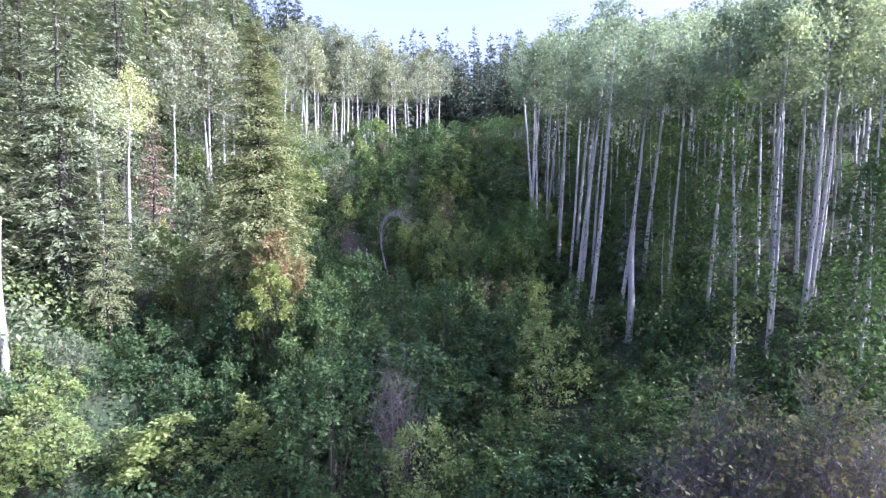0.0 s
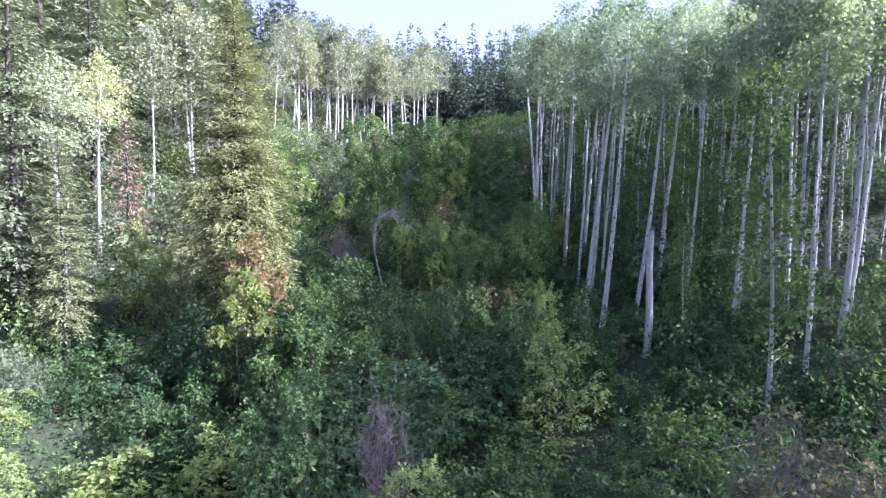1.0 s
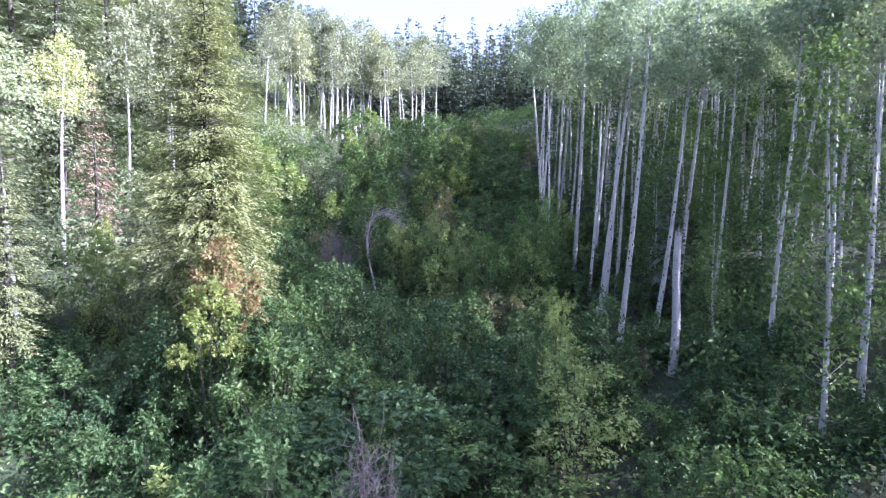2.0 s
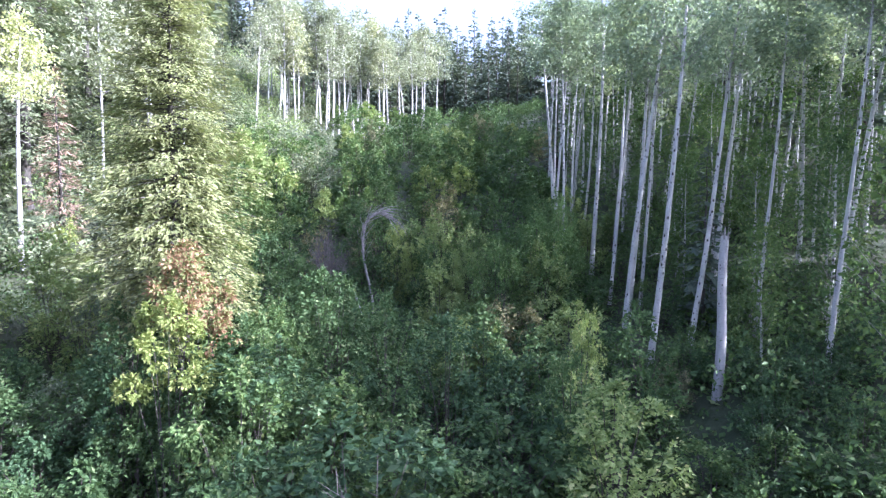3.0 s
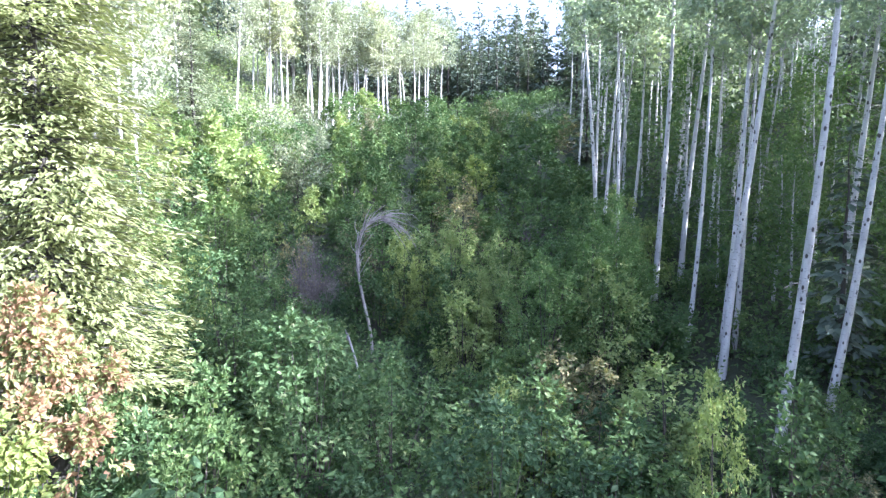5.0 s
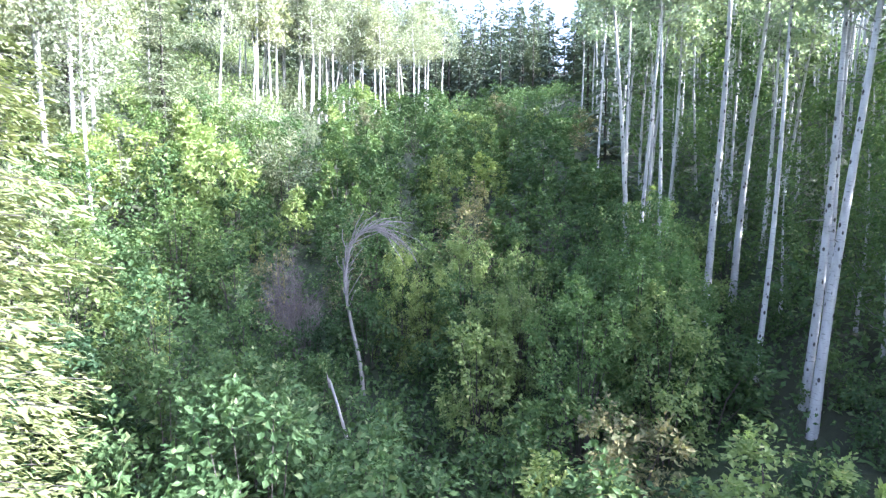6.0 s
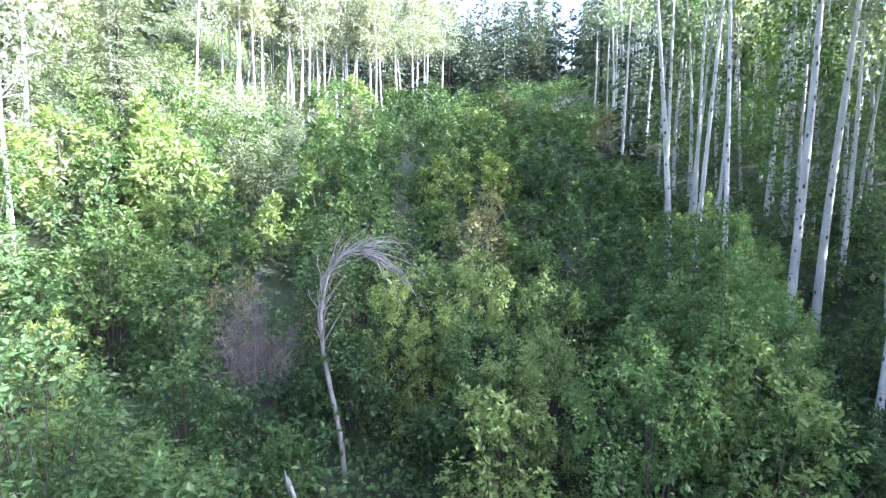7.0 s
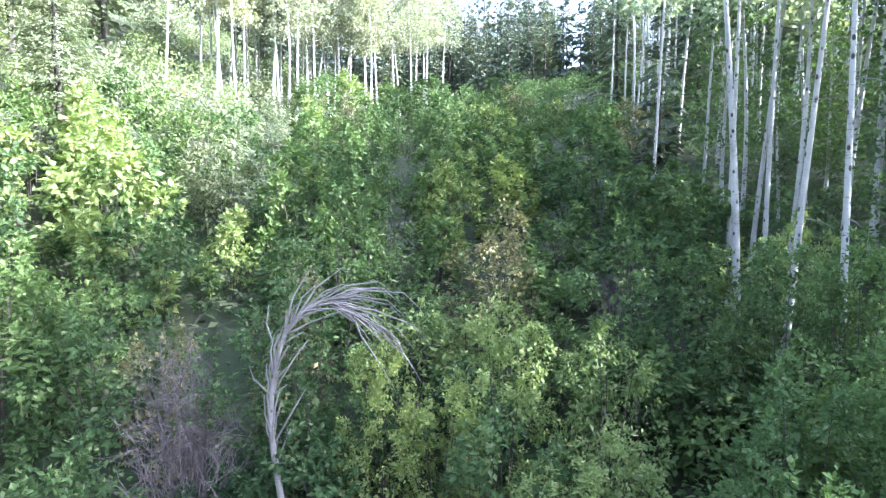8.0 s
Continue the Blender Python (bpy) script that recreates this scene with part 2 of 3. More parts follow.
def conifer(name, seed, tall, wide, bare, whorls, per, tufts, needle_mat, tuft=0.42, taper=0.8, thick=None, ragged=0.35, dead_below=True, broad=0.36):
    """Boughs in uneven whorls: each a drooping frond of needle sprays, dark gaps between one bough and the next."""
    rng = np.random.default_rng(seed)
    root = new(name)
    thick = thick or tall * 0.0135
    h = np.linspace(-0.8, tall, 9)
    trunk = Geo()
    trunk.tube(np.stack([0.06 * np.sin(h), 0.06 * np.cos(h * 1.3), h], axis=1), thick * (1.02 - np.clip(h / tall, 0, 1)), 7)
    part("trunk", trunk, FIR_BARK, root, smooth=True)
    wood, green = Geo(), Geo()
    at, tip, face, ln = [], [], [], []
    for i in range(whorls):
        v = (i + rng.uniform(0, 0.9)) / whorls
        z0 = tall * (bare + (1 - bare) * v)
        reach = wide * (1 - v) ** taper * min(1.0, 0.7 + v * 2.2) * rng.uniform(0.82, 1.1)
        for j in range(per if v < 0.85 else max(3, per - 2)):
            ang = 2 * math.pi * (j + rng.uniform(-0.35, 0.35)) / per + i * 1.9
            z = z0 + rng.normal(0, 0.3 * (1 - bare) * tall / whorls)
            ln_b = max(0.25, reach * rng.uniform(1 - ragged, 1 + ragged * 0.5))
            out = np.array([math.cos(ang), math.sin(ang), 0])
            rise = 0.45 * v + rng.normal(-0.12, 0.1)
            p = np.array([out * ln_b * q + np.array([0, 0, z + rise * ln_b * q - 0.32 * ln_b * q * q + 0.14 * ln_b * q ** 4]) for q in (0, 0.5, 1.0)])
            if dead_below or j % 3 == 0:
                wood.tube(p, [0.012 + 0.008 * ln_b, 0.01, 0.004], 3)
            side = np.array([-out[1], out[0], 0])
            m = max(4, int(tufts * (0.25 + 0.75 * ln_b / wide)))
            q = rng.uniform(0.1, 1.0, m)[:, None] ** 0.8
            c = p[0] * (1 - q) ** 2 + 2 * q * (1 - q) * (2 * p[1] - (p[0] + p[2]) / 2) + p[2] * q * q
            sg = rng.choice([-1.0, 1.0], m)[:, None]
            fan = (0.26 * ln_b * (1.12 - q) + 0.04) * rng.uniform(0, 1, (m, 1))
            hang = rng.uniform(0, 1, (m, 1)) ** 2 * (0.1 + 0.1 * ln_b)
            at.append(c + side * sg * fan + np.array([0, 0, -1.0]) * hang + rng.normal(0, 0.03, (m, 3)))
            tip.append(out * rng.uniform(0.5, 1.1, (m, 1)) + side * sg * rng.uniform(0.1, 0.9, (m, 1)) + np.array([0, 0, 1.0]) * rng.uniform(-0.75, 0.1, (m, 1)))
            face.append(np.array([0, 0, 0.9]) + out * 0.4 + rng.normal(0, 0.28, (m, 3)))
            ln.append(tuft * rng.uniform(0.55, 1.25, m) * min(1.0, 0.42 + 0.8 * ln_b / wide))
    lead = np.zeros((7, 3))
    lead[:, 2] = tall * np.linspace(0.95, 1.0, 7)
    at.append(lead)
    tip.append(rng.normal(0, 0.35, (7, 3)) + [0, 0, 1])
    face.append(rng.normal(0, 1, (7, 3)))
    ln.append(np.full(7, min(0.4, tuft)))
    if dead_below:
        for i in range(18):
            z, ang, q = tall * rng.uniform(0.1, bare + 0.05), rng.uniform(0, 6.28), rng.uniform(0.5, 1.3)
            d = np.array([math.cos(ang) * q, math.sin(ang) * q, -0.25 * q])
            wood.tube([[0, 0, z], d * 0.6 + [0, 0, z], d + [0, 0, z - 0.1]], [0.016, 0.01, 0.004], 3)
    tagged(part("branchwork", wood, FIR_BARK, root), kind="stuff")
    ln = np.concatenate(ln)
    green.leaves(rng, np.vstack(at), np.vstack(tip), np.vstack(face), ln, ln * broad)
    part("crown", green, needle_mat, root)
    return root


def shrub(name, seed, tall, wide, clumps, total, leaf, leaf_mat, stems=4, spiky=0.25, aspect=0.6, bare=0.04):
    """Several stems, each ending in a rounded lobe of leafy sprays; broad inner leaves close the crown."""
    rng = np.random.default_rng(seed)
    root = new(name)
    wood, green = Geo(), Geo()
    lobes = max(6, clumps // 5)
    mids, sizes = [], []
    for i in range(lobes):
        v = bare + (0.9 - bare) * (i + rng.uniform(0.2, 0.8)) / lobes
        belly = math.sqrt(max(0.08, 1 - ((v - 0.42) / 0.66) ** 2))
        r = wide * belly * (rng.uniform(0.35, 0.75) if v < 0.8 else rng.uniform(0.05, 0.4))
        ang = i * 2.4 + rng.normal(0, 0.4)
        mids.append((math.cos(ang) * r, math.sin(ang) * r, tall * v))
        sizes.append(wide * rng.uniform(0.3, 0.5) * (1.1 - 0.35 * v))
    mids, sizes = np.array(mids), np.array(sizes)
    for c, r in zip(mids, sizes):
        foot = np.array([c[0] * 0.15, c[1] * 0.15, -0.4])
        wood.tube([foot, np.array([c[0] * 0.5, c[1] * 0.5, c[2] * 0.6]), c + [0, 0, r * 0.5]], [0.022, 0.015, 0.005], 4)
    # leafy sprays that stand out from each lobe
    per = 15
    n = lobes * per
    own = np.repeat(np.arange(lobes), per)
    way = unit(rng.normal(0, 1, (n, 3)) + unit(mids[own] * [1, 1, 0]) * 0.55 + [0, 0, 0.45])
    reach = sizes[own] * rng.uniform(0.75, 1.2, n)
    shoots = rng.random(n) < 0.10 + 0.25 * spiky
    way[shoots] = unit(way[shoots] * 0.45 + [0, 0, 1.0])
    reach[shoots] *= rng.uniform(1.15, 1.7, int(shoots.sum()))
    pick = rng.integers(0, n, total)
    q = rng.uniform(0.55, 1.0, total) ** 0.8
    wid = sizes[own][pick] * 0.2 * (1.35 - q)
    off = rng.normal(0, 1, (total, 3)) * wid[:, None]
    at = mids[own][pick] + way[pick] * (reach[pick] * q)[:, None] * [1, 1, 1.1] + off - np.array([0, 0, 0.18]) * (q ** 2 * sizes[own][pick])[:, None]
    at[:, 2] = np.maximum(at[:, 2], 0.03)
    tip = way[pick] * 0.6 + unit(off) * 0.6 + rng.normal(0, 0.4, (total, 3)) - [0, 0, 0.35]
    face = way[pick] * 0.5 + rng.normal(0, 0.4, (total, 3)) + [0, 0, 0.65]
    ln = leaf * rng.uniform(0.65, 1.4, total)
    green.leaves(rng, at, tip, face, ln, ln * aspect * rng.uniform(0.8, 1.25, total))
    k = lobes * 15
    own = rng.integers(0, lobes, k)
    at = mids[own] + rng.normal(0, 0.33, (k, 3)) * sizes[own][:, None]
    at[:, 2] = np.maximum(at[:, 2], 0.1)
    ln = np.minimum(sizes[own] * rng.uniform(0.25, 0.42, k), 2.2 * leaf)
    green.leaves(rng, at, rng.normal(0, 1, (k, 3)), rng.normal(0, 0.6, (k, 3)) + [0, 0, 0.6], ln, ln * 0.6)
    tagged(part("stemwork", wood, TWIG_WOOD, root, "thin grey-brown stems"), kind="stuff")
    part("foliage", green, leaf_mat, root)
    return root


def dead_shrub(name, seed, tall, wide, stems, material, leaf_mat=None, leaves=0):
    """A leafless bush: stems that fan out and fork into a tangle of fine twigs, perhaps with a few withered leaves."""
    rng = np.random.default_rng(seed)
    root = new(name)
    ends = []
    for i in range(stems):
        wood = Geo()
        ang, lean = rng.uniform(0, 6.28), rng.uniform(0.05, 1.0)
        out = np.array([math.cos(ang), math.sin(ang), 0])
        foot = out * 0.2 * wide * lean + [0, 0, -0.4]
        top = out * wide * lean + [0, 0, tall * rng.uniform(0.55, 1.0) * (1.1 - 0.45 * lean)]
        mid = foot * 0.5 + top * 0.5 + rng.normal(0, 0.16, 3) + [0, 0, 0.12 * tall]
        wood.tube([foot, mid, top], [0.017, 0.012, 0.004], 4)
        for k in range(15):
            q = rng.uniform(0.0, 1.0)
            s = mid + (top - mid) * q if k % 3 else foot + (mid - foot) * (0.45 + 0.55 * q)
            e = s + (out * rng.uniform(-0.2, 0.7) + rng.normal(0, 0.55, 3) + [0, 0, rng.uniform(-0.1, 0.7)]) * tall * 0.15
            b = (s + e) / 2 + rng.normal(0, 0.06, 3)
            wood.tube([s, b, e], [0.008, 0.006, 0.0025], 3)
            f = b + rng.normal(0, 0.09, 3) * tall * 0.6 + [0, 0, 0.08 * tall]
            wood.tube([b, (b + f) / 2 + rng.normal(0, 0.02, 3), f], [0.006, 0.004, 0.002], 3)
            ends += [e, f]
        part("stem", wood, material, root)
    if leaf_mat:
        g = Geo()
        scatter_leaves(g, rng, np.array(ends), 0.1, leaves, 0.15, 0.65)
        part("withered_leaves", g, leaf_mat, root, "few withered yellowish leaves")
    return root


class Kind:
    """Prototypes of one kind; each plant set out is a thing of its own."""

    def __init__(self, protos, label, category, group):
        self.protos, self.used = protos, [False] * len(protos)
        self.label, self.category, self.group, self.turn = label, category, group, 0

    def put(self, x, y, scale=1.0, spin=None, lean=(0, 0), sink=0.05, which=None, label=None, stretch=1.0):
        k = self.turn % len(self.protos) if which is None else which
        self.turn += 1
        spin = rnd.uniform(0, 360) if spin is None else spin
        m = Matrix.Translation((x, y, ground_at(x, y) - sink)) @ pose(0, 0, 0, -lean[1], lean[0], 0) @ pose(0, 0, 0, 0, 0, spin)
        m = m @ Matrix.Diagonal((scale, scale, scale * stretch, 1))
        ob = self.protos[k] if not self.used[k] else copy_thing(self.protos[k], Matrix())
        self.used[k] = True
        ob.matrix_basis = m
        return tagged(ob, label or self.label, self.category, self.group)


rnd = random.Random(7)

# ---- ground ----
gx = np.concatenate([np.linspace(-600, -70, 18), np.linspace(-64, 64, 129), np.linspace(70, 600, 18)])
gy = np.concatenate([np.linspace(-300, -20, 15), np.linspace(-18, 170, 189), np.linspace(180, 700, 20)])
GX, GY = np.meshgrid(gx, gy)
floor_geo = Geo()
nx, ny = len(gx), len(gy)
cells = np.arange(nx * ny).reshape(ny, nx)
floor_geo.add(np.stack([GX, GY, height_grid(GX, GY)], axis=-1), np.stack([cells[:-1, :-1], cells[:-1, 1:], cells[1:, 1:], cells[1:, :-1]], axis=-1).reshape(-1, 4))
tagged(new("ground", floor_geo.mesh("ground", FLOOR, True)), "sloping forest floor of dark soil and leaf litter", "ground", kind="structure")

# ---- aspens ----
tall_aspens = Kind([aspen("aspen_tree", s, t, c, r, 28, 3200, 0.165, w * 0.88, ASPEN_LEAF, b) for s, t, c, r, w, b in (
    (11, 17.0, 0.7, 2.1, 0.15, 0.5), (12, 18.0, 0.7, 2.3, 0.165, 0.3), (13, 16.5, 0.77, 2.0, 0.12, 0.3), (14, 17.5, 0.66, 2.4, 0.16, 0.4), (15, 17.0, 0.73, 1.9, 0.11, 0.3))],
    "tall white-barked aspen with bare trunk and green crown", "tree", "aspen stand in the shade")
thin_aspens = Kind([aspen("aspen_tree", s, t, 0.58, r, 16, 600, 0.35, w, ASPEN_LEAF, b, 5) for s, t, r, w, b in (
    (21, 16.5, 1.9, 0.11, 0.5), (22, 17.5, 2.0, 0.12, 0.6), (23, 15.5, 1.7, 0.09, 0.8))],
    "slender white-barked aspen deep in the stand", "tree", "aspen stand in the shade")
shade_aspens = Kind([aspen("aspen_tree", s, t, 0.62, 2.0, 14, 360, 0.42, 0.12, ASPEN_LEAF, 0.5, 0) for s, t in ((26, 16.5), (27, 17.5))],
                    "unseen aspen added beside the camera to cast shade", "tree", "aspen stand in the shade")
pale_aspens = Kind([aspen("aspen_tree", s, t, 0.54, r, 30, 2300, 0.22, w * 0.8, PALE_LEAF, b, 4) for s, t, r, w, b in (
    (31, 14.0, 2.5, 0.15, 0.4), (32, 13.0, 2.2, 0.13, 0.6), (33, 14.5, 2.6, 0.14, 0.5))],
    "sunlit aspen with pale grey-green crown and white trunk", "tree", "sunlit aspens across the gully")
young_aspens = Kind([aspen("young_aspen", s, t, 0.14, r, 44, 2400, 0.155, 0.08, SHRUB_LEAF, 0.2, 0) for s, t, r in ((41, 11.0, 1.5), (42, 8.0, 1.3))],
    "young aspen leafy almost down to the ground", "tree", "young aspens")
gold_aspens = Kind([aspen("aspen_tree", 51, 11.4, 0.72, 2.0, 24, 3200, 0.14, 0.13, GOLD_LEAF, 0.4, 6)],
    "aspen with a white trunk and small golden-yellow crown", "tree", "golden aspens")

taken = []


def free(x, y, gap):
    return all((x - a) ** 2 + (y - b) ** 2 > gap * gap for a, b in taken)


# the edge of the stand, trunk by trunk
for x, y, s, lx, which in ((8.15, 32.4, 1.02, 6, 1), (8.25, 35.9, 1.0, 5, 3), (8.77, 37.1, 0.98, 6, 0), (8.4, 38.9, 1.0, 3, 4), (10.2, 33.5, 0.98, 8.5, 0),
                           (6.5, 44.3, 0.95, 0, 2), (6.8, 42.7, 0.98, 0.5, 4), (8.3, 42.2, 1.0, 2, 1), (9.9, 43.4, 1.0, 4, 3), (7.3, 47.9, 0.97, -4, 0),
                           (7.4, 48.6, 0.9, -3, 2), (8.6, 48.9, 0.95, 1, 4), (9.0, 50.4, 0.9, 2, 2), (12.5, 49.6, 1.0, 2, 1), (13.1, 49.2, 0.95, 3, 0),
                           (9.0, 59.4, 0.9, 2, 4), (16.9, 27.4, 1.02, 5, 1), (17.7, 28.3, 1.0, 4, 3), (18.2, 29.2, 1.0, 5, 0), (18.9, 29.8, 0.98, 6, 4),
                           (14.2, 25.4, 0.95, 2, 2), (15.0, 26.6, 0.97, 4, 4), (16.2, 30.2, 1.0, 3, 2), (19.6, 28.0, 1.0, 5, 1), (9.5, 37.6, 0.96, 4, 2), (12.6, 36.8, 1.0, 5, 3)):
    tall_aspens.put(x, y, s * 0.95, lean=(lx * 0.75, rnd.uniform(-2, 2)), which=which)
    taken.append((x, y))
count = 0
while count < 190:
    x, y = rnd.uniform(9, 44), rnd.uniform(20, 84)
    if x < 9 + max(0, (34 - y) * 0.75) or (y > 55 and x < 9 + (y - 55) * 0.15) or x < 17 and 34 < y < 45 or not free(x, y, 2.0 if x < 18 and y < 46 else 1.1):
        continue
    kind = tall_aspens if (x < 20 and y < 46) else thin_aspens
    kind.put(x, y, rnd.uniform(0.82, 0.95) if y < 40 else rnd.uniform(0.72, 0.88), lean=(rnd.gauss(2.0, 2.2), rnd.gauss(0, 2)))
    taken.append((x, y))
    count += 1
count = 0
while count < 85:   # unseen trees added beside the camera to shade the foreground
    x, y = rnd.uniform(9, 32), rnd.uniform(-16, 20)
    if x < 4.5 + 0.85 * y or not free(x, y, 1.5):
        continue
    shade_aspens.put(x, y, rnd.uniform(0.9, 1.05))
    taken.append((x, y))
    count += 1
for x, y, k, s in ((12.0, 24.0, 0, 1.12), (16.0, 22.3, 1, 1.05), (14.6, 31.5, 1, 1.0), (11.4, 30.2, 1, 0.7), (12.2, 40.0, 1, 0.8), (15.5, 38.0, 1, 0.9), (17.5, 35.0, 0, 0.8), (20.5, 34.0, 1, 1.0), (21.5, 40.0, 0, 0.8),
                   (13.8, 44.5, 1, 0.8), (17.0, 46.5, 1, 0.9), (11.4, 53.0, 1, 0.8), (14.5, 55.0, 1, 0.9), (23.0, 31.0, 1, 1.0), (18.5, 24.5, 1, 0.9),
                   (11.6, 47.2, 0, 1.1), (13.6, 52.4, 0, 1.15), (10.4, 55.4, 0, 1.1), (16.2, 50.0, 0, 1.2), (12.4, 60.0, 0, 1.1), (19.0, 43.0, 0, 1.15), (13.2, 34.4, 1, 0.9), (11.9, 38.4, 1, 0.75),
                   (14.8, 41.6, 0, 0.85), (16.6, 43.4, 1, 1.0), (10.8, 41.8, 1, 0.7), (18.4, 38.6, 0, 0.9), (12.9, 48.4, 1, 0.9), (15.6, 33.2, 0, 0.7)):
    young_aspens.put(x, y, s, which=k)
    taken.append((x, y))
# across the gully
for x, y, s in ((-18.1, 49.2, 1.0), (-18.9, 48.4, 1.05), (-17.6, 49.8, 0.95), (-19.6, 49.5, 1.0), (-20.6, 45.2, 0.95), (-15.6, 46.0, 0.8), (-18.5, 68.4, 0.85),
                (-15.7, 73.6, 1.0), (-16.9, 73.3, 1.02), (-19.8, 60.4, 0.7)):
    pale_aspens.put(x, y, s, lean=(rnd.gauss(0, 2), rnd.gauss(0, 2)))
    taken.append((x, y))
count = 0
while count < 44:
    q = rnd.random()
    x, y = -20 + 18 * q + rnd.gauss(0, 1.8), 75 + 17 * q + rnd.uniform(-2, 8)
    if not free(x, y, 1.1):
        continue
    pale_aspens.put(x, y, rnd.uniform(0.85, 1.08), lean=(rnd.gauss(1, 2), rnd.gauss(0, 2)))
    taken.append((x, y))
    count += 1
for x, y, s, lx in ((-19.6, 36.6, 0.98, 5), (-16.7, 29.0, 1.05, -1)):
    gold_aspens.put(x, y, s, lean=(lx, 0))
    taken.append((x, y))

# ---- conifers ----
spruce = Kind([conifer("spruce_tree", 61, 16.7, 3.5, 0.24, 46, 12, 165, LIGHT_NEEDLE, 0.2, 0.58, ragged=0.34, broad=0.36)],
              "tall sunlit yellow-green spruce with ragged drooping boughs", "tree", "")
spruce.put(-8.9, 28.8, 1.0, spin=20)
taken.append((-8.9, 28.8))
near_firs = Kind([conifer("fir_tree", s, t, w, 0.14, 34, 9, 62, FIR_NEEDLE, 0.29, 0.62, broad=0.4) for s, t, w in ((62, 18, 3.3), (63, 16, 3.0))],
                 "tall dark green fir with drooping boughs", "tree", "firs on the sunny slope")
for x, y, s in ((-17.9, 27.8, 1.0), (-21.5, 30.5, 1.05), (-20.0, 24.5, 0.95), (-25.0, 34.0, 1.1), (-24.5, 27.0, 1.0), (-19.4, 32.0, 0.7), (-15.5, 27.0, 0.52), (-27.0, 40.0, 1.1), (-22.5, 41.5, 1.1),
                (-25.0, 47.0, 1.1), (-29.0, 33.0, 1.1), (-16.6, 55.0, 0.72), (-20.5, 53.0, 0.85), (-25.5, 60.0, 0.95), (-26.0, 66.0, 0.9)):
    near_firs.put(x, y, s)
    taken.append((x, y))
dead_fir = Kind([conifer("dead_fir", 64, 9.5, 1.5, 0.12, 26, 6, 24, BROWN_NEEDLE, 0.3, 0.6, broad=0.25)], "dead fir with dry red-brown needles", "tree", "")
dead_fir.put(-18.9, 38.6, 1.0)
taken.append((-18.9, 38.6))
hill_firs = Kind([conifer("fir_tree", s, t, w, 0.1, 22, 6, 8, FIR_NEEDLE, 1.05, 0.7, broad=0.55, dead_below=False) for s, t, w in ((65, 16, 2.6), (66, 18, 2.9), (67, 14, 2.3))],
                 "dark green fir on the wooded hillside", "tree", "firs on the hillside")
count = 0
while count < 110:
    x, y = rnd.uniform(-75, -21), rnd.uniform(38, 150)
    if not free(x, y, 3.4) or x > -23 - (y - 60) * 0.02 or x > -0.33 * y:
        continue
    hill_firs.put(x, y, rnd.uniform(0.8, 1.2))
    taken.append((x, y))
    count += 1
ridge = Kind([conifer("spruce_tree", s, t, w, 0.05, 20, 6, 8, BLUE_NEEDLE, 1.15, 0.7, broad=0.6, dead_below=False) for s, t, w in ((68, 18, 3.0), (69, 15, 2.6), (70, 20, 2.9))],
             "dark blue-green spruce on the ridge", "tree", "spruces on the ridge")
count = 0
while count < 105:
    x, y = rnd.uniform(-45, 52), rnd.uniform(84, 165)
    if not free(x, y, 3.0) or (y < 112 and x < 13):
        continue
    ridge.put(x, y, rnd.uniform(0.55, 0.85))
    taken.append((x, y))
    count += 1
count = 0
while count < 85:   # the skyline over the head of the gully
    x, y = rnd.uniform(-36, 18), rnd.uniform(104, 138)
    if free(x, y, 2.0):
        ridge.put(x, y, rnd.uniform(0.5, 0.74) if y < 118 else rnd.uniform(0.68, 1.05))
        taken.append((x, y))
        count += 1
for x, y, s in ((10.2, 62.0, 0.55), (11.2, 34.6, 0.4), (14.0, 66.0, 0.6), (20, 80, 0.65), (26, 78, 0.65), (14, 82, 0.7), (33, 76, 0.6), (46, 60, 0.7), (47, 50, 0.8), (46, 40, 0.8), (45, 70, 0.6)):
    ridge.put(x, y, s)
    taken.append((x, y))

count = 0
while count < 14:   # dark spruces added behind the aspen stand to darken the gaps between trunks
    x, y = rnd.uniform(21, 48), rnd.uniform(34, 84)
    if y > x * 1.05 and free(x, y, 1.2):
        ridge.put(x, y, rnd.uniform(0.5, 0.8))
        taken.append((x, y))
        count += 1

# ---- shrubs ----
green_shrubs = Kind([shrub("shrub", s, t, w, n, int(k * 0.82), 0.115, SHRUB_LEAF, spiky=0.3) for s, t, w, n, k in (
    (81, 2.4, 1.4, 45, 2400), (82, 3.2, 1.5, 55, 3000), (83, 4.0, 1.5, 65, 3400), (84, 4.7, 1.6, 75, 3900), (80, 6.0, 1.7, 95, 5200))],
    "bushy green alder shrub in the gully", "shrub", "shrubs filling the gully")
deep_shrubs = Kind([shrub("shrub", s, t, w, n, int(k * 0.9), 0.12, DEEP_SHADE_LEAF, spiky=0.15) for s, t, w, n, k in ((85, 2.6, 1.5, 45, 2400), (86, 3.8, 1.5, 60, 3000), (79, 5.2, 1.6, 75, 4000))],
    "dense dark green broad-leaved shrub, also standing in for shade", "shrub", "shrubs filling the gully")
lime_shrubs = Kind([shrub("shrub", s, t, w, n, int(k * 0.9), 0.105, LIME_LEAF, spiky=0.5) for s, t, w, n, k in ((87, 2.4, 1.2, 40, 2400), (88, 3.6, 1.3, 55, 3200), (78, 5.0, 1.4, 75, 4400))],
    "shrub turning yellow-green, its bright leaves also standing for sunlight", "shrub", "yellowing shrubs")
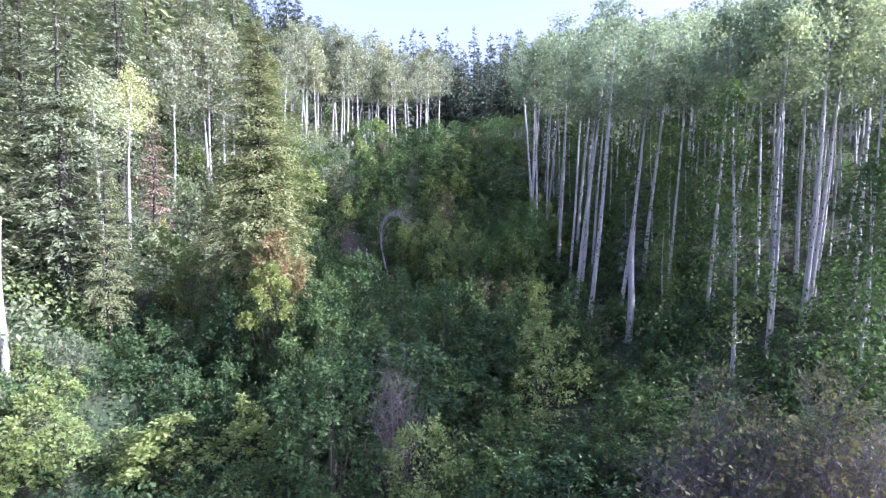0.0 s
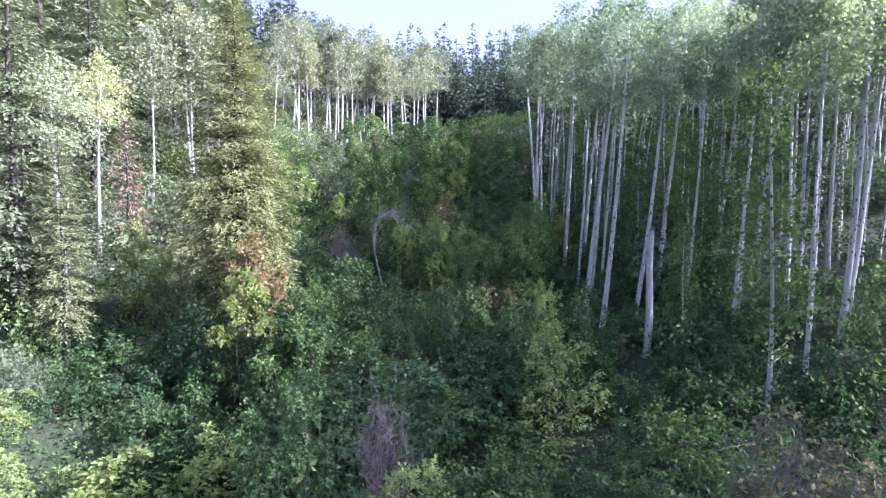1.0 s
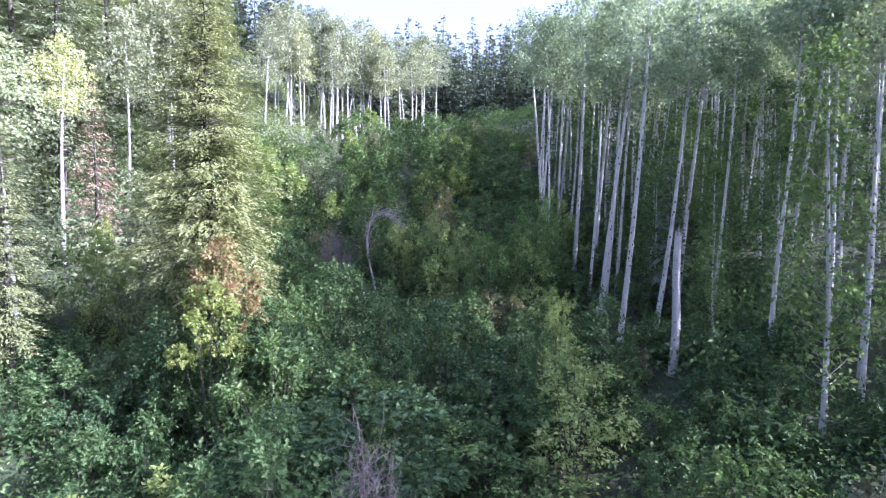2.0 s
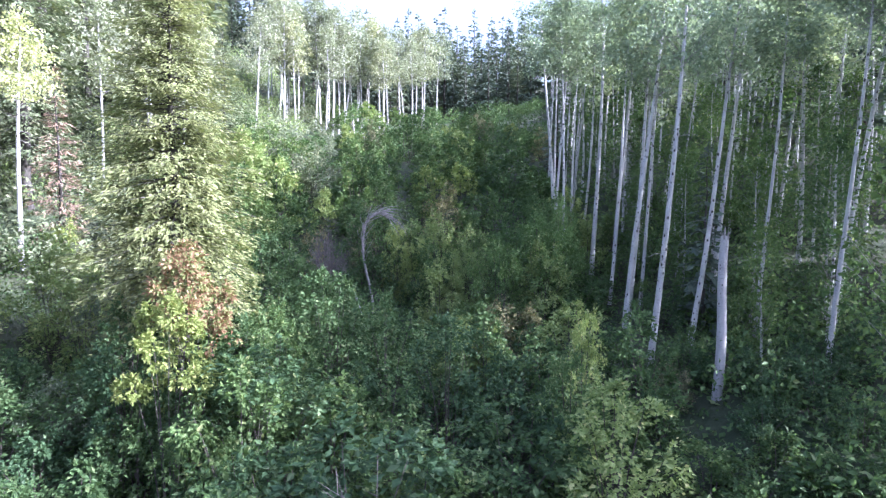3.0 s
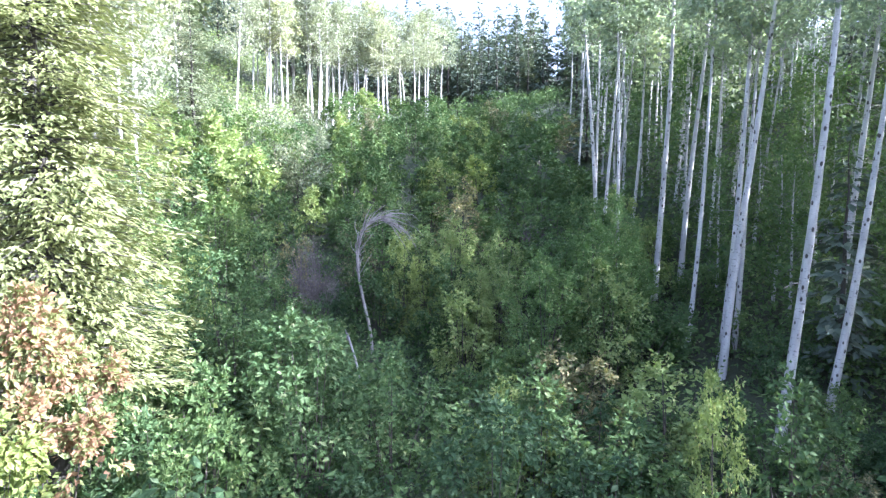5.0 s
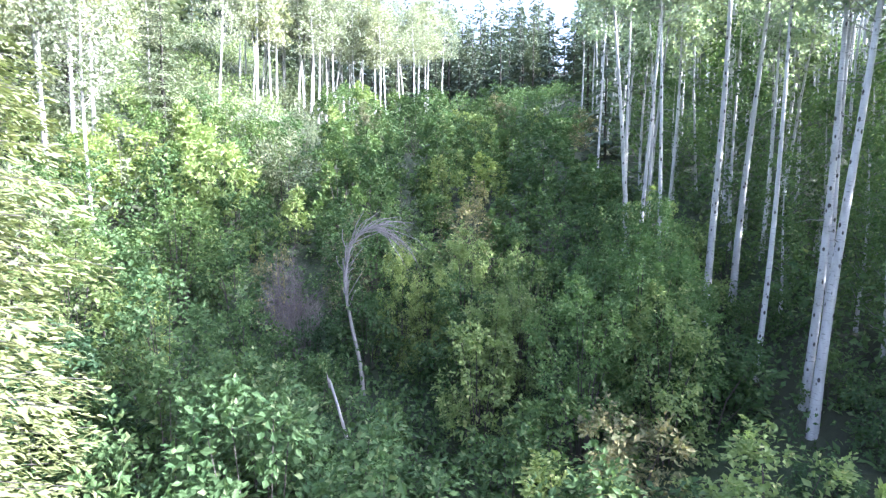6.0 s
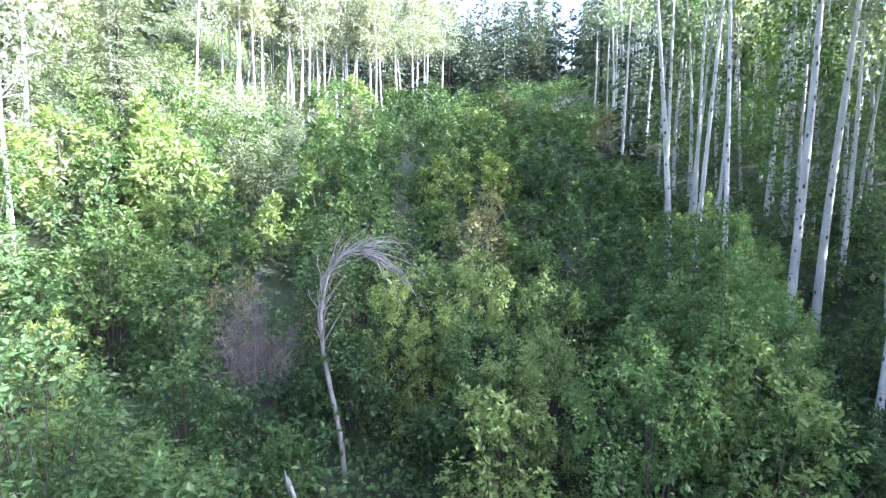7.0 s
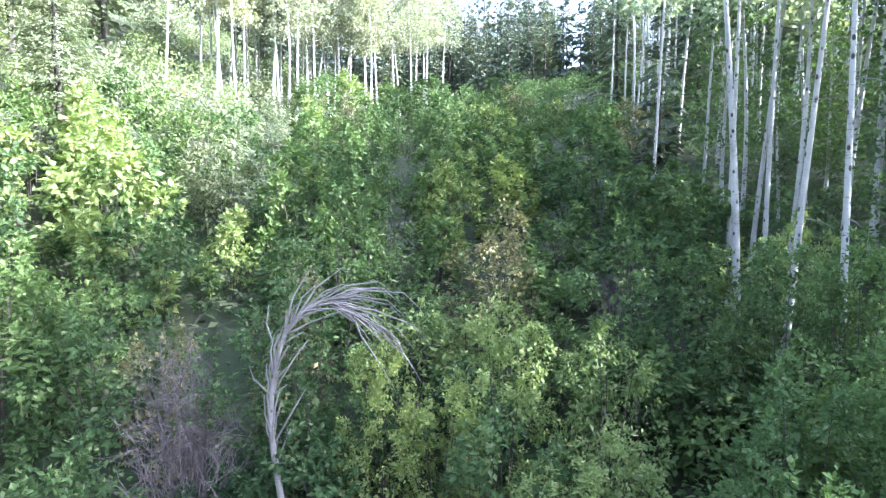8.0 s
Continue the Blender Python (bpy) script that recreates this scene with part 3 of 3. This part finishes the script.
leafy_alders = Kind([shrub("shrub", s, t, 1.6, 85, 8500, 0.078, BRIGHT_ALDER_LEAF, spiky=0.35) for s, t in ((281, 4.6), (282, 5.6))],
                    "full-leaved green alder beside the dead arched tree", "shrub", "shrubs filling the gully")
# bright leaf colour stands in for sun that the stand blocks here
leafy_limes = Kind([shrub("shrub", 287, 4.6, 1.4, 80, 8500, 0.072, LIME_LEAF, spiky=0.5)], "full-leaved shrub brightened to sunlit yellow-green beside the dead arched tree", "shrub", "yellowing shrubs")
lime_tree = Kind([shrub("young_birch", 77, 6.6, 1.4, 40, 3600, 0.105, BIRCH_LEAF, bare=0.5, spiky=0.1, stems=2)], "small yellow-green birch with bare grey stems", "tree", "")
buff_shrubs = Kind([shrub("shrub", s, t, w, n, k, 0.1, BUFF_LEAF, spiky=0.5) for s, t, w, n, k in ((89, 2.8, 1.3, 36, 2000), (76, 5.0, 1.5, 60, 3600))], "half-withered shrub with buff-brown leaves", "shrub", "withering shrubs")
willows = Kind([shrub("willow_shrub", 90, 3.2, 1.9, 60, 2500, 0.17, WILLOW_LEAF, aspect=0.32, spiky=0.5)], "grey-green willow with narrow leaves", "shrub", "willows")
rust_shrubs = Kind([shrub("shrub", 91, 7.2, 1.6, 44, 5000, 0.105, RUST_LEAF, bare=0.62, spiky=0.05)], "tall shrub with rust-red autumn leaves", "shrub", "")
far_green = Kind([shrub("shrub", s, t, w, 40, 1500, 0.18, SHRUB_LEAF, spiky=0.3) for s, t, w in ((181, 3.4, 1.5), (182, 4.2, 1.4), (183, 4.8, 1.5))],
                 "bushy green alder shrub high up the gully", "shrub", "shrubs filling the gully")
far_lime = Kind([shrub("shrub", 187, 3.4, 1.4, 34, 1400, 0.17, LIME_LEAF, spiky=0.5)], "yellow-green shrub high up the gully", "shrub", "yellowing shrubs")
bare_shrubs = Kind([dead_shrub("dead_shrub", s, t, w, 24, GREY_TWIG) for s, t, w in ((92, 3.6, 1.2), (93, 3.0, 1.4))], "leafless dead shrub of purple-grey twigs", "shrub", "dead shrubs")
sparse_shrubs = Kind([dead_shrub("withered_shrub", 94, 5.2, 1.9, 60, GREY_TWIG, CREAM_LEAF, 1000)], "tall twiggy shrub with sparse yellowing leaves", "shrub", "withered shrubs")

placed = []


def set_shrub(kind, x, y, top, wide=1.0, which=None, label=None):
    """A shrub whose top reaches the height top."""
    need = top - ground_at(x, y)
    if not hasattr(kind, "heights"):
        kind.heights = [max(v.co.z for o in p.children for v in o.data.vertices) for p in kind.protos]
    k = min(range(len(kind.heights)), key=lambda q: abs(kind.heights[q] - need)) if which is None else which
    s = need / kind.heights[k]
    kind.put(x, y, s * wide, which=k, stretch=1 / wide, label=label)
    placed.append((x, y, 1.3 * s * wide))


# right of the gully the dark kind puts the aspens' shade into leaf colour
for kind, x, y, top, wide in (
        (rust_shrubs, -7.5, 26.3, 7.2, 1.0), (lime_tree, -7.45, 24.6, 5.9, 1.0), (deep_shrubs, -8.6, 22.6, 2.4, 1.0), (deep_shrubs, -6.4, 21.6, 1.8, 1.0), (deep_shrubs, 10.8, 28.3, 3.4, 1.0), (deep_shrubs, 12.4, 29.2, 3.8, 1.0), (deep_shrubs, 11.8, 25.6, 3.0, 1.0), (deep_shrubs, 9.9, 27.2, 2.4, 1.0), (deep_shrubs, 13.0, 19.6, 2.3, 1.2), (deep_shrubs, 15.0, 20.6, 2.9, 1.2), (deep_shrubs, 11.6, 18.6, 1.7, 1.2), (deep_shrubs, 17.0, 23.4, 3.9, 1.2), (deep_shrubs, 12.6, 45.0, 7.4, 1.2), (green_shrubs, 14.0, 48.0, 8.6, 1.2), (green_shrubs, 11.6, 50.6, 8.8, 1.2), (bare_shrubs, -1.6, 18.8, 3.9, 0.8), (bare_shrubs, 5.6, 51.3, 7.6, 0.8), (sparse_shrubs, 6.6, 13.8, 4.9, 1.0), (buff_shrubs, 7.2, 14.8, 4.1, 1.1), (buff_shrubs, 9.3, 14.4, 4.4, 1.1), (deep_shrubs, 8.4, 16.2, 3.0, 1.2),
        (sparse_shrubs, 9.0, 13.4, 5.1, 1.0), (willows, -14.9, 23.3, 3.3, 1.0), (lime_shrubs, -13.4, 19.4, 2.6, 1.1), (green_shrubs, -15.4, 18.9, 3.0, 1.1), (deep_shrubs, -6.0, 26.8, 5.0, 0.9), (deep_shrubs, -9.2, 26.0, 4.4, 1.0), (green_shrubs, -9.8, 27.0, 5.4, 1.0), (green_shrubs, -3.4, 17.4, 4.0, 1.2), (green_shrubs, -4.6, 19.6, 3.0, 1.2), (green_shrubs, -10.4, 22.8, 1.6, 1.4),
        (lime_shrubs, -12.3, 18.5, 1.6, 1.4), (green_shrubs, 2.5, 22.8, 0.8, 1.6), (green_shrubs, 5.9, 21.3, 0.5, 1.6), (lime_shrubs, -0.7, 17.0, 2.0, 1.0),
        (green_shrubs, -1.9, 26.8, 3.5, 1.1), (green_shrubs, -5.0, 23.3, 4.6, 1.0), (deep_shrubs, 0.0, 28.0, 4.8, 1.1), (green_shrubs, 3.4, 25.4, 4.3, 0.8), (green_shrubs, -3.9, 29.8, 6.1, 1.1), (green_shrubs, -2.2, 30.4, 5.2, 1.1), (green_shrubs, -5.2, 26.4, 5.0, 0.9), (green_shrubs, -7.8, 35.3, 7.2, 1.1), (green_shrubs, 1.4, 30.6, 4.6, 1.2), (deep_shrubs, 2.2, 28.2, 3.4, 1.2), (leafy_alders, 4.4, 38.0, 7.9, 1.2), (leafy_alders, 6.0, 39.4, 7.6, 1.1), (buff_shrubs, 2.7, 33.4, 4.4, 1.2), (green_shrubs, -7.8, 27.6, 5.4, 1.0), (deep_shrubs, -7.3, 25.7, 4.3, 0.8), (green_shrubs, -5.2, 34.0, 5.4, 1.2), (green_shrubs, -3.0, 33.2, 4.8, 1.2), (green_shrubs, -6.8, 33.2, 5.6, 1.2), (green_shrubs, -4.4, 32.0, 5.2, 1.2), (deep_shrubs, 6.8, 31.4, 2.8, 1.2), (deep_shrubs, 9.0, 31.0, 3.2, 1.2), (deep_shrubs, 7.3, 33.9, 3.0, 1.2), (green_shrubs, 9.8, 32.6, 3.4, 1.2), (deep_shrubs, 5.6, 33.2, 2.6, 1.2), (green_shrubs, -8.6, 25.2, 3.4, 1.0), (green_shrubs, -6.4, 24.4, 3.2, 0.9), (green_shrubs, 5.5, 42.6, 8.8, 1.0), (leafy_alders, 6.1, 41.2, 8.9, 0.9), (lime_shrubs, 7.6, 45.4, 9.3, 0.9), (green_shrubs, 4.6, 44.4, 8.5, 1.1), (green_shrubs, 6.8, 43.2, 8.8, 0.8),
        (green_shrubs, -5.6, 28.6, 5.3, 1.0), (lime_shrubs, 4.5, 28.4, 5.1, 0.6), (green_shrubs, 1.5, 35.0, 4.2, 1.2), (buff_shrubs, 3.4, 35.8, 3.4, 1.2),
        (lime_shrubs, -0.2, 37.4, 5.4, 1.0), (leafy_alders, 2.5, 36.6, 6.8, 1.0), (leafy_alders, 3.3, 38.4, 7.2, 1.0), (leafy_limes, 0.2, 38.6, 6.0, 1.1), (leafy_limes, 1.2, 39.4, 6.2, 1.0),
        (lime_shrubs, 1.6, 41.5, 7.4, 0.9), (leafy_alders, 5.2, 38.2, 7.0, 1.0), (green_shrubs, 6.2, 40.6, 6.8, 1.0), (green_shrubs, 5.0, 43.5, 7.4, 1.0), (willows, 7.4, 45.6, 7.4, 0.8),
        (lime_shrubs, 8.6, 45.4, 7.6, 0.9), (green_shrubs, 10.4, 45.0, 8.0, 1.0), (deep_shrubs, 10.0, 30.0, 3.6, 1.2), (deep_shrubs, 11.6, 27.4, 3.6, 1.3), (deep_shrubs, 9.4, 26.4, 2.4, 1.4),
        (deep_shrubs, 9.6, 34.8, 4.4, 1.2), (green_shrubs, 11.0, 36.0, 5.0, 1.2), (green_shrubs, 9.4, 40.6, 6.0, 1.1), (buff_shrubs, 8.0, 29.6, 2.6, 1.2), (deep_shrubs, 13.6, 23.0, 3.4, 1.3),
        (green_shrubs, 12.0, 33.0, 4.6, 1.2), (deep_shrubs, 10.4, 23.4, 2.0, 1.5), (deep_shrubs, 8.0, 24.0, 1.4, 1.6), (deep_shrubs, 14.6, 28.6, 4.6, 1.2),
        (leafy_limes, -0.4, 41.4, 7.9, 0.9), (leafy_limes, -2.5, 41.2, 7.4, 0.75), (bare_shrubs, -6.6, 42.6, 7.4, 1.0), (bare_shrubs, -6.2, 41.4, 6.6, 1.0), (deep_shrubs, -4.7, 36.4, 3.3, 1.0), (green_shrubs, -2.6, 37.0, 3.2, 1.0), (green_shrubs, -3.4, 35.0, 2.7, 1.0), (green_shrubs, -4.6, 38.4, 4.2, 0.8), (green_shrubs, -7.6, 40.2, 5.6, 1.0), (green_shrubs, -6.2, 39.8, 4.6, 1.0), (deep_shrubs, -5.4, 41.0, 4.9, 0.9), (buff_shrubs, -7.4, 43.4, 7.0, 0.8), (buff_shrubs, -4.6, 43.6, 8.2, 0.9),
        (lime_shrubs, -10.2, 39.0, 6.6, 0.8), (bare_shrubs, 3.9, 48.9, 8.0, 1.0), (bare_shrubs, 3.0, 53.5, 9.0, 1.0), (willows, -3.0, 50.5, 9.0, 0.8),
        (lime_shrubs, 0.6, 74.6, 16.8, 1.1), (lime_shrubs, -0.6, 72.5, 16.2, 1.1), (lime_shrubs, -18.0, 37.6, 7.6, 0.8), (leafy_limes, -1.5, 40.9, 6.4, 1.1), (willows, -15.0, 70.0, 15.6, 1.1),
        (willows, -13.0, 68.5, 15.0, 1.1), (deep_shrubs, 3.0, 31.5, 3.6, 1.2), (deep_shrubs, 6.0, 37.0, 5.0, 1.2), (green_shrubs, -8.2, 33.5, 5.0, 1.2)):
    set_shrub(kind, x, y, top, wide)

count = 0
tries = 0
while count < 225 and tries < 60000:
    tries += 1
    y = rnd.uniform(6, 58) if rnd.random() < 0.85 else rnd.uniform(58, 80)
    x = rnd.uniform(-17, 10)
    if y < x * 1.25 or y > 62 and x < -12:
        continue
    if x > 3.5 and y < 17 or -5.2 < x < -2.2 and 34.5 < y < 40.6 or -8.4 < x < -5.2 and 37.5 < y < 43.2 or 2.4 < x < 5.2 and 45.5 < y < 49.5 or -3.2 < x < 0.2 and 15 < y < 21:
        continue
    gap = 1.25 if y < 50 else 1.9
    if any((x - a) ** 2 + (y - b) ** 2 < (gap * 0.5 + r * 0.45) ** 2 for a, b, r in placed) or not free(x, y, 0.5):
        continue
    # light put into leaf colour: paler, yellower kinds where lit, darker ones elsewhere
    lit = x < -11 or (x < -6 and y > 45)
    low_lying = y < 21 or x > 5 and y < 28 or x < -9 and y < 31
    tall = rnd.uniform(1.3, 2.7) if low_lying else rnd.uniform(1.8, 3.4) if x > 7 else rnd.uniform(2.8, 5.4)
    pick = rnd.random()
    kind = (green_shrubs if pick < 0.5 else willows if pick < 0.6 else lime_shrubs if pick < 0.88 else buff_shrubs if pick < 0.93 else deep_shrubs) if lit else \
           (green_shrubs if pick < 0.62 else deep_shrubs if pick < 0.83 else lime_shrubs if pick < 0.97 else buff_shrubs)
    # yellow-green leaves brighten the sunlit left foreground
    if x < -9 and y < 24 and pick < 0.55:
        kind = lime_shrubs
    if y > 47:
        kind = far_green if kind in (green_shrubs, deep_shrubs) else far_lime if kind is lime_shrubs else kind
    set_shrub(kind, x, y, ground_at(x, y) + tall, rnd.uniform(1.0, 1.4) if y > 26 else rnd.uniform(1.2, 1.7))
    count += 1


def brush(name, seed, spots, per, leaf, material, label):
    """Far thickets that nobody could count: leaf clumps over many spots, one sheet of growth."""
    r = np.random.default_rng(seed)
    g = Geo()
    for x, y, wide, tall in spots:
        k = 12
        a, q, v = r.uniform(0, 6.28, k), np.sqrt(r.uniform(0, 1, k)) * wide, r.uniform(0.25, 1.0, k)
        cx, cy = x + np.cos(a) * q, y + np.sin(a) * q
        c = np.stack([cx, cy, height_grid(cx, cy) + tall * v * (1 - 0.35 * (q / wide) ** 2)], axis=1)
        scatter_leaves(g, r, c, wide * 0.24, per, leaf, 0.6, 0.3)
    return tagged(new(name, g.mesh(name, material)), label, "brush", kind="stuff")


sunny, shady, amber = [], [], []
while len(sunny) + len(amber) < 235:
    x, y = rnd.uniform(-40, -12), rnd.uniform(22, 100)
    if x > -17 and y < 62 or x > -4 - (100 - y) * 0.3 and y > 62:
        continue
    (sunny if rnd.random() < 0.7 else amber).append((x, y, rnd.uniform(1.0, 2.0), rnd.uniform(1.5, 4.0)))
while len(shady) < 265:
    x, y = rnd.uniform(-10, 42), rnd.uniform(10, 104)
    if x < 8.5 and y < 62 or y < x * 1.2 or y > 62 and x < -10 + (y - 62) * 0.25:
        continue
    shady.append((x, y, rnd.uniform(1.0, 2.0), rnd.uniform(1.2, 3.2) if x > 10 else rnd.uniform(2.0, 4.0)))
brush("sunny_brush", 101, sunny, 380, 0.26, WILLOW_LEAF, "pale sunlit thicket on the open slope")
brush("amber_brush", 102, amber, 420, 0.22, LIME_LEAF, "yellowing sunlit thicket on the open slope")
brush("shady_brush", 103, shady, 300, 0.24, SHRUB_LEAF, "green thicket under the aspens")

low_spots = []
while len(low_spots) < 640:
    x, y = rnd.uniform(-24, 14), rnd.uniform(4, 62)
    if y > x * 1.2 and y > -x * 0.6 and (x < -7 or y < 24 or x > 6.5 and y < 44) and (y < 30 or x > 6.5 or rnd.random() < 0.3):
        low_spots.append((x, y, rnd.uniform(0.8, 1.5), rnd.uniform(0.5, 1.3)))
for _ in range(60):   # under the arched tree
    low_spots.append((rnd.uniform(-7.5, -0.5), rnd.uniform(33, 41), rnd.uniform(0.7, 1.2), rnd.uniform(0.8, 1.6)))
brush("low_brush", 104, low_spots, 105, 0.17, SHRUB_LEAF, "knee-high leafy growth between the shrubs")

# low growth over the ground
rng = np.random.default_rng(5)
low = Geo()
n = 28000
cx, cy = rng.uniform(-28, 42, n), rng.uniform(2, 80, n)
ang = rng.uniform(0, 6.28, n)
at = np.stack([cx, cy, height_grid(cx, cy) + rng.uniform(0, 0.55, n) ** 1.5], axis=1)
low.leaves(rng, at, np.stack([np.cos(ang), np.sin(ang), rng.uniform(-0.2, 0.7, n)], axis=1), np.stack([rng.normal(0, 0.4, n), rng.normal(0, 0.4, n), np.ones(n)], axis=1),
           rng.uniform(0.15, 0.45, n), rng.uniform(0.1, 0.25, n))
tagged(new("undergrowth", low.mesh("undergrowth", SHRUB_LEAF)), "low leafy plants covering the forest floor", "undergrowth", kind="stuff")

# ---- dead wood ----


def snag(name, x, y, tall, thick, lean, label, seed):
    r = np.random.default_rng(seed)
    root = new(name)
    root.matrix_basis = Matrix.Translation((x, y, ground_at(x, y))) @ pose(0, 0, 0, 0, lean, 0)
    g = Geo()
    h = np.linspace(-0.6, tall, 9)
    g.tube(np.stack([0.05 * np.sin(h * 1.1), 0.04 * np.cos(h), h], axis=1), thick * (1.15 - 0.3 * np.clip(h / tall, 0, 1)), 10, cap=True)
    part("trunk", g, BLEACHED_BARK, root, smooth=True)
    s = Geo()
    for i in range(5):   # splinters at the break
        a = i * 1.3
        b = np.array([math.cos(a) * thick * 0.6, math.sin(a) * thick * 0.6, tall - 0.1])
        s.tube([b, b + [0, 0, 0.15], b + [0.01, 0.01, r.uniform(0.2, 0.45)]], [0.04, 0.03, 0.004], 4)
    part("splinters", s, DEAD_WOOD, root, "torn grey wood at the break")
    return tagged(root, label, "snag")


snag("broken_snag", 9.35, 29.2, 5.6, 0.155, 1.0, "broken-off white aspen trunk standing in the brush", 1)
snag("broken_snag", -16.7, 22.0, 6.3, 0.13, 0.0, "bleached broken trunk beside the willows", 2)
snag("broken_snag", -3.5, 36.2, 2.3, 0.04, -14.0, "short bleached broken stick among the shrubs", 3)


def arched_tree():
    """A dead birch that has bent right over, its bare branches hanging from the arch."""
    r = np.random.default_rng(77)
    root = new("arched_dead_tree")
    bx, by = -3.6, 39.6
    bz = ground_at(bx, by)
    root.matrix_basis = pose(bx, by, bz)
    way = np.array([(0, 0, -0.4), (-0.12, 0.2, 1.0), (-0.45, 0.5, 2.2), (-0.7, 0.8, 3.4), (-0.68, 1.0, 4.2), (-0.5, 1.1, 4.9), (-0.1, 1.2, 5.35), (0.4, 1.3, 5.35), (0.9, 1.35, 4.95)])
    q = np.linspace(0, len(way) - 1, 30)
    way = np.stack([np.interp(q, np.arange(len(way)), way[:, i]) for i in range(3)], axis=1)
    for _ in range(2):
        way[1:-1] = (way[:-2] + way[1:-1] * 2 + way[2:]) / 4
    g = Geo()
    g.tube(way, np.linspace(0.07, 0.018, 30), 8)
    part("trunk", g, DEAD_WOOD, root, smooth=True)
    for i in range(90):
        b = Geo()
        k = int(r.integers(9, 28))
        s = way[k]
        d = way[min(k + 2, 29)] - way[k - 1]
        d = d / np.linalg.norm(d)
        out = r.normal(0, 0.3, 3)
        ln = r.uniform(0.5, 1.5)
        p1 = s + (d + out) * ln * 0.4
        p2 = p1 + (d * 0.9 + out * 0.5 + np.array([0.12, 0, -0.3])) * ln * 0.4
        p3 = p2 + (d * 0.6 + np.array([0.1, 0, -0.7])) * ln * 0.3
        b.tube([s, p1, p2, p3], [0.02, 0.015, 0.01, 0.004], 4)
        part("branch", b, DEAD_WOOD, root)
    return tagged(root, "dead silver-grey tree bent over into an arch", "tree")


arched_tree()

# prototypes that found no place are cleared away
for kind in (shade_aspens, tall_aspens, thin_aspens, pale_aspens, young_aspens, gold_aspens, near_firs, hill_firs, ridge, green_shrubs, deep_shrubs, lime_shrubs, buff_shrubs, willows, far_green,
             far_lime, bare_shrubs, sparse_shrubs, leafy_alders, leafy_limes):
    for proto, used in zip(kind.protos, kind.used):
        if not used:
            for ob in (*proto.children_recursive, proto):
                bpy.data.objects.remove(ob)
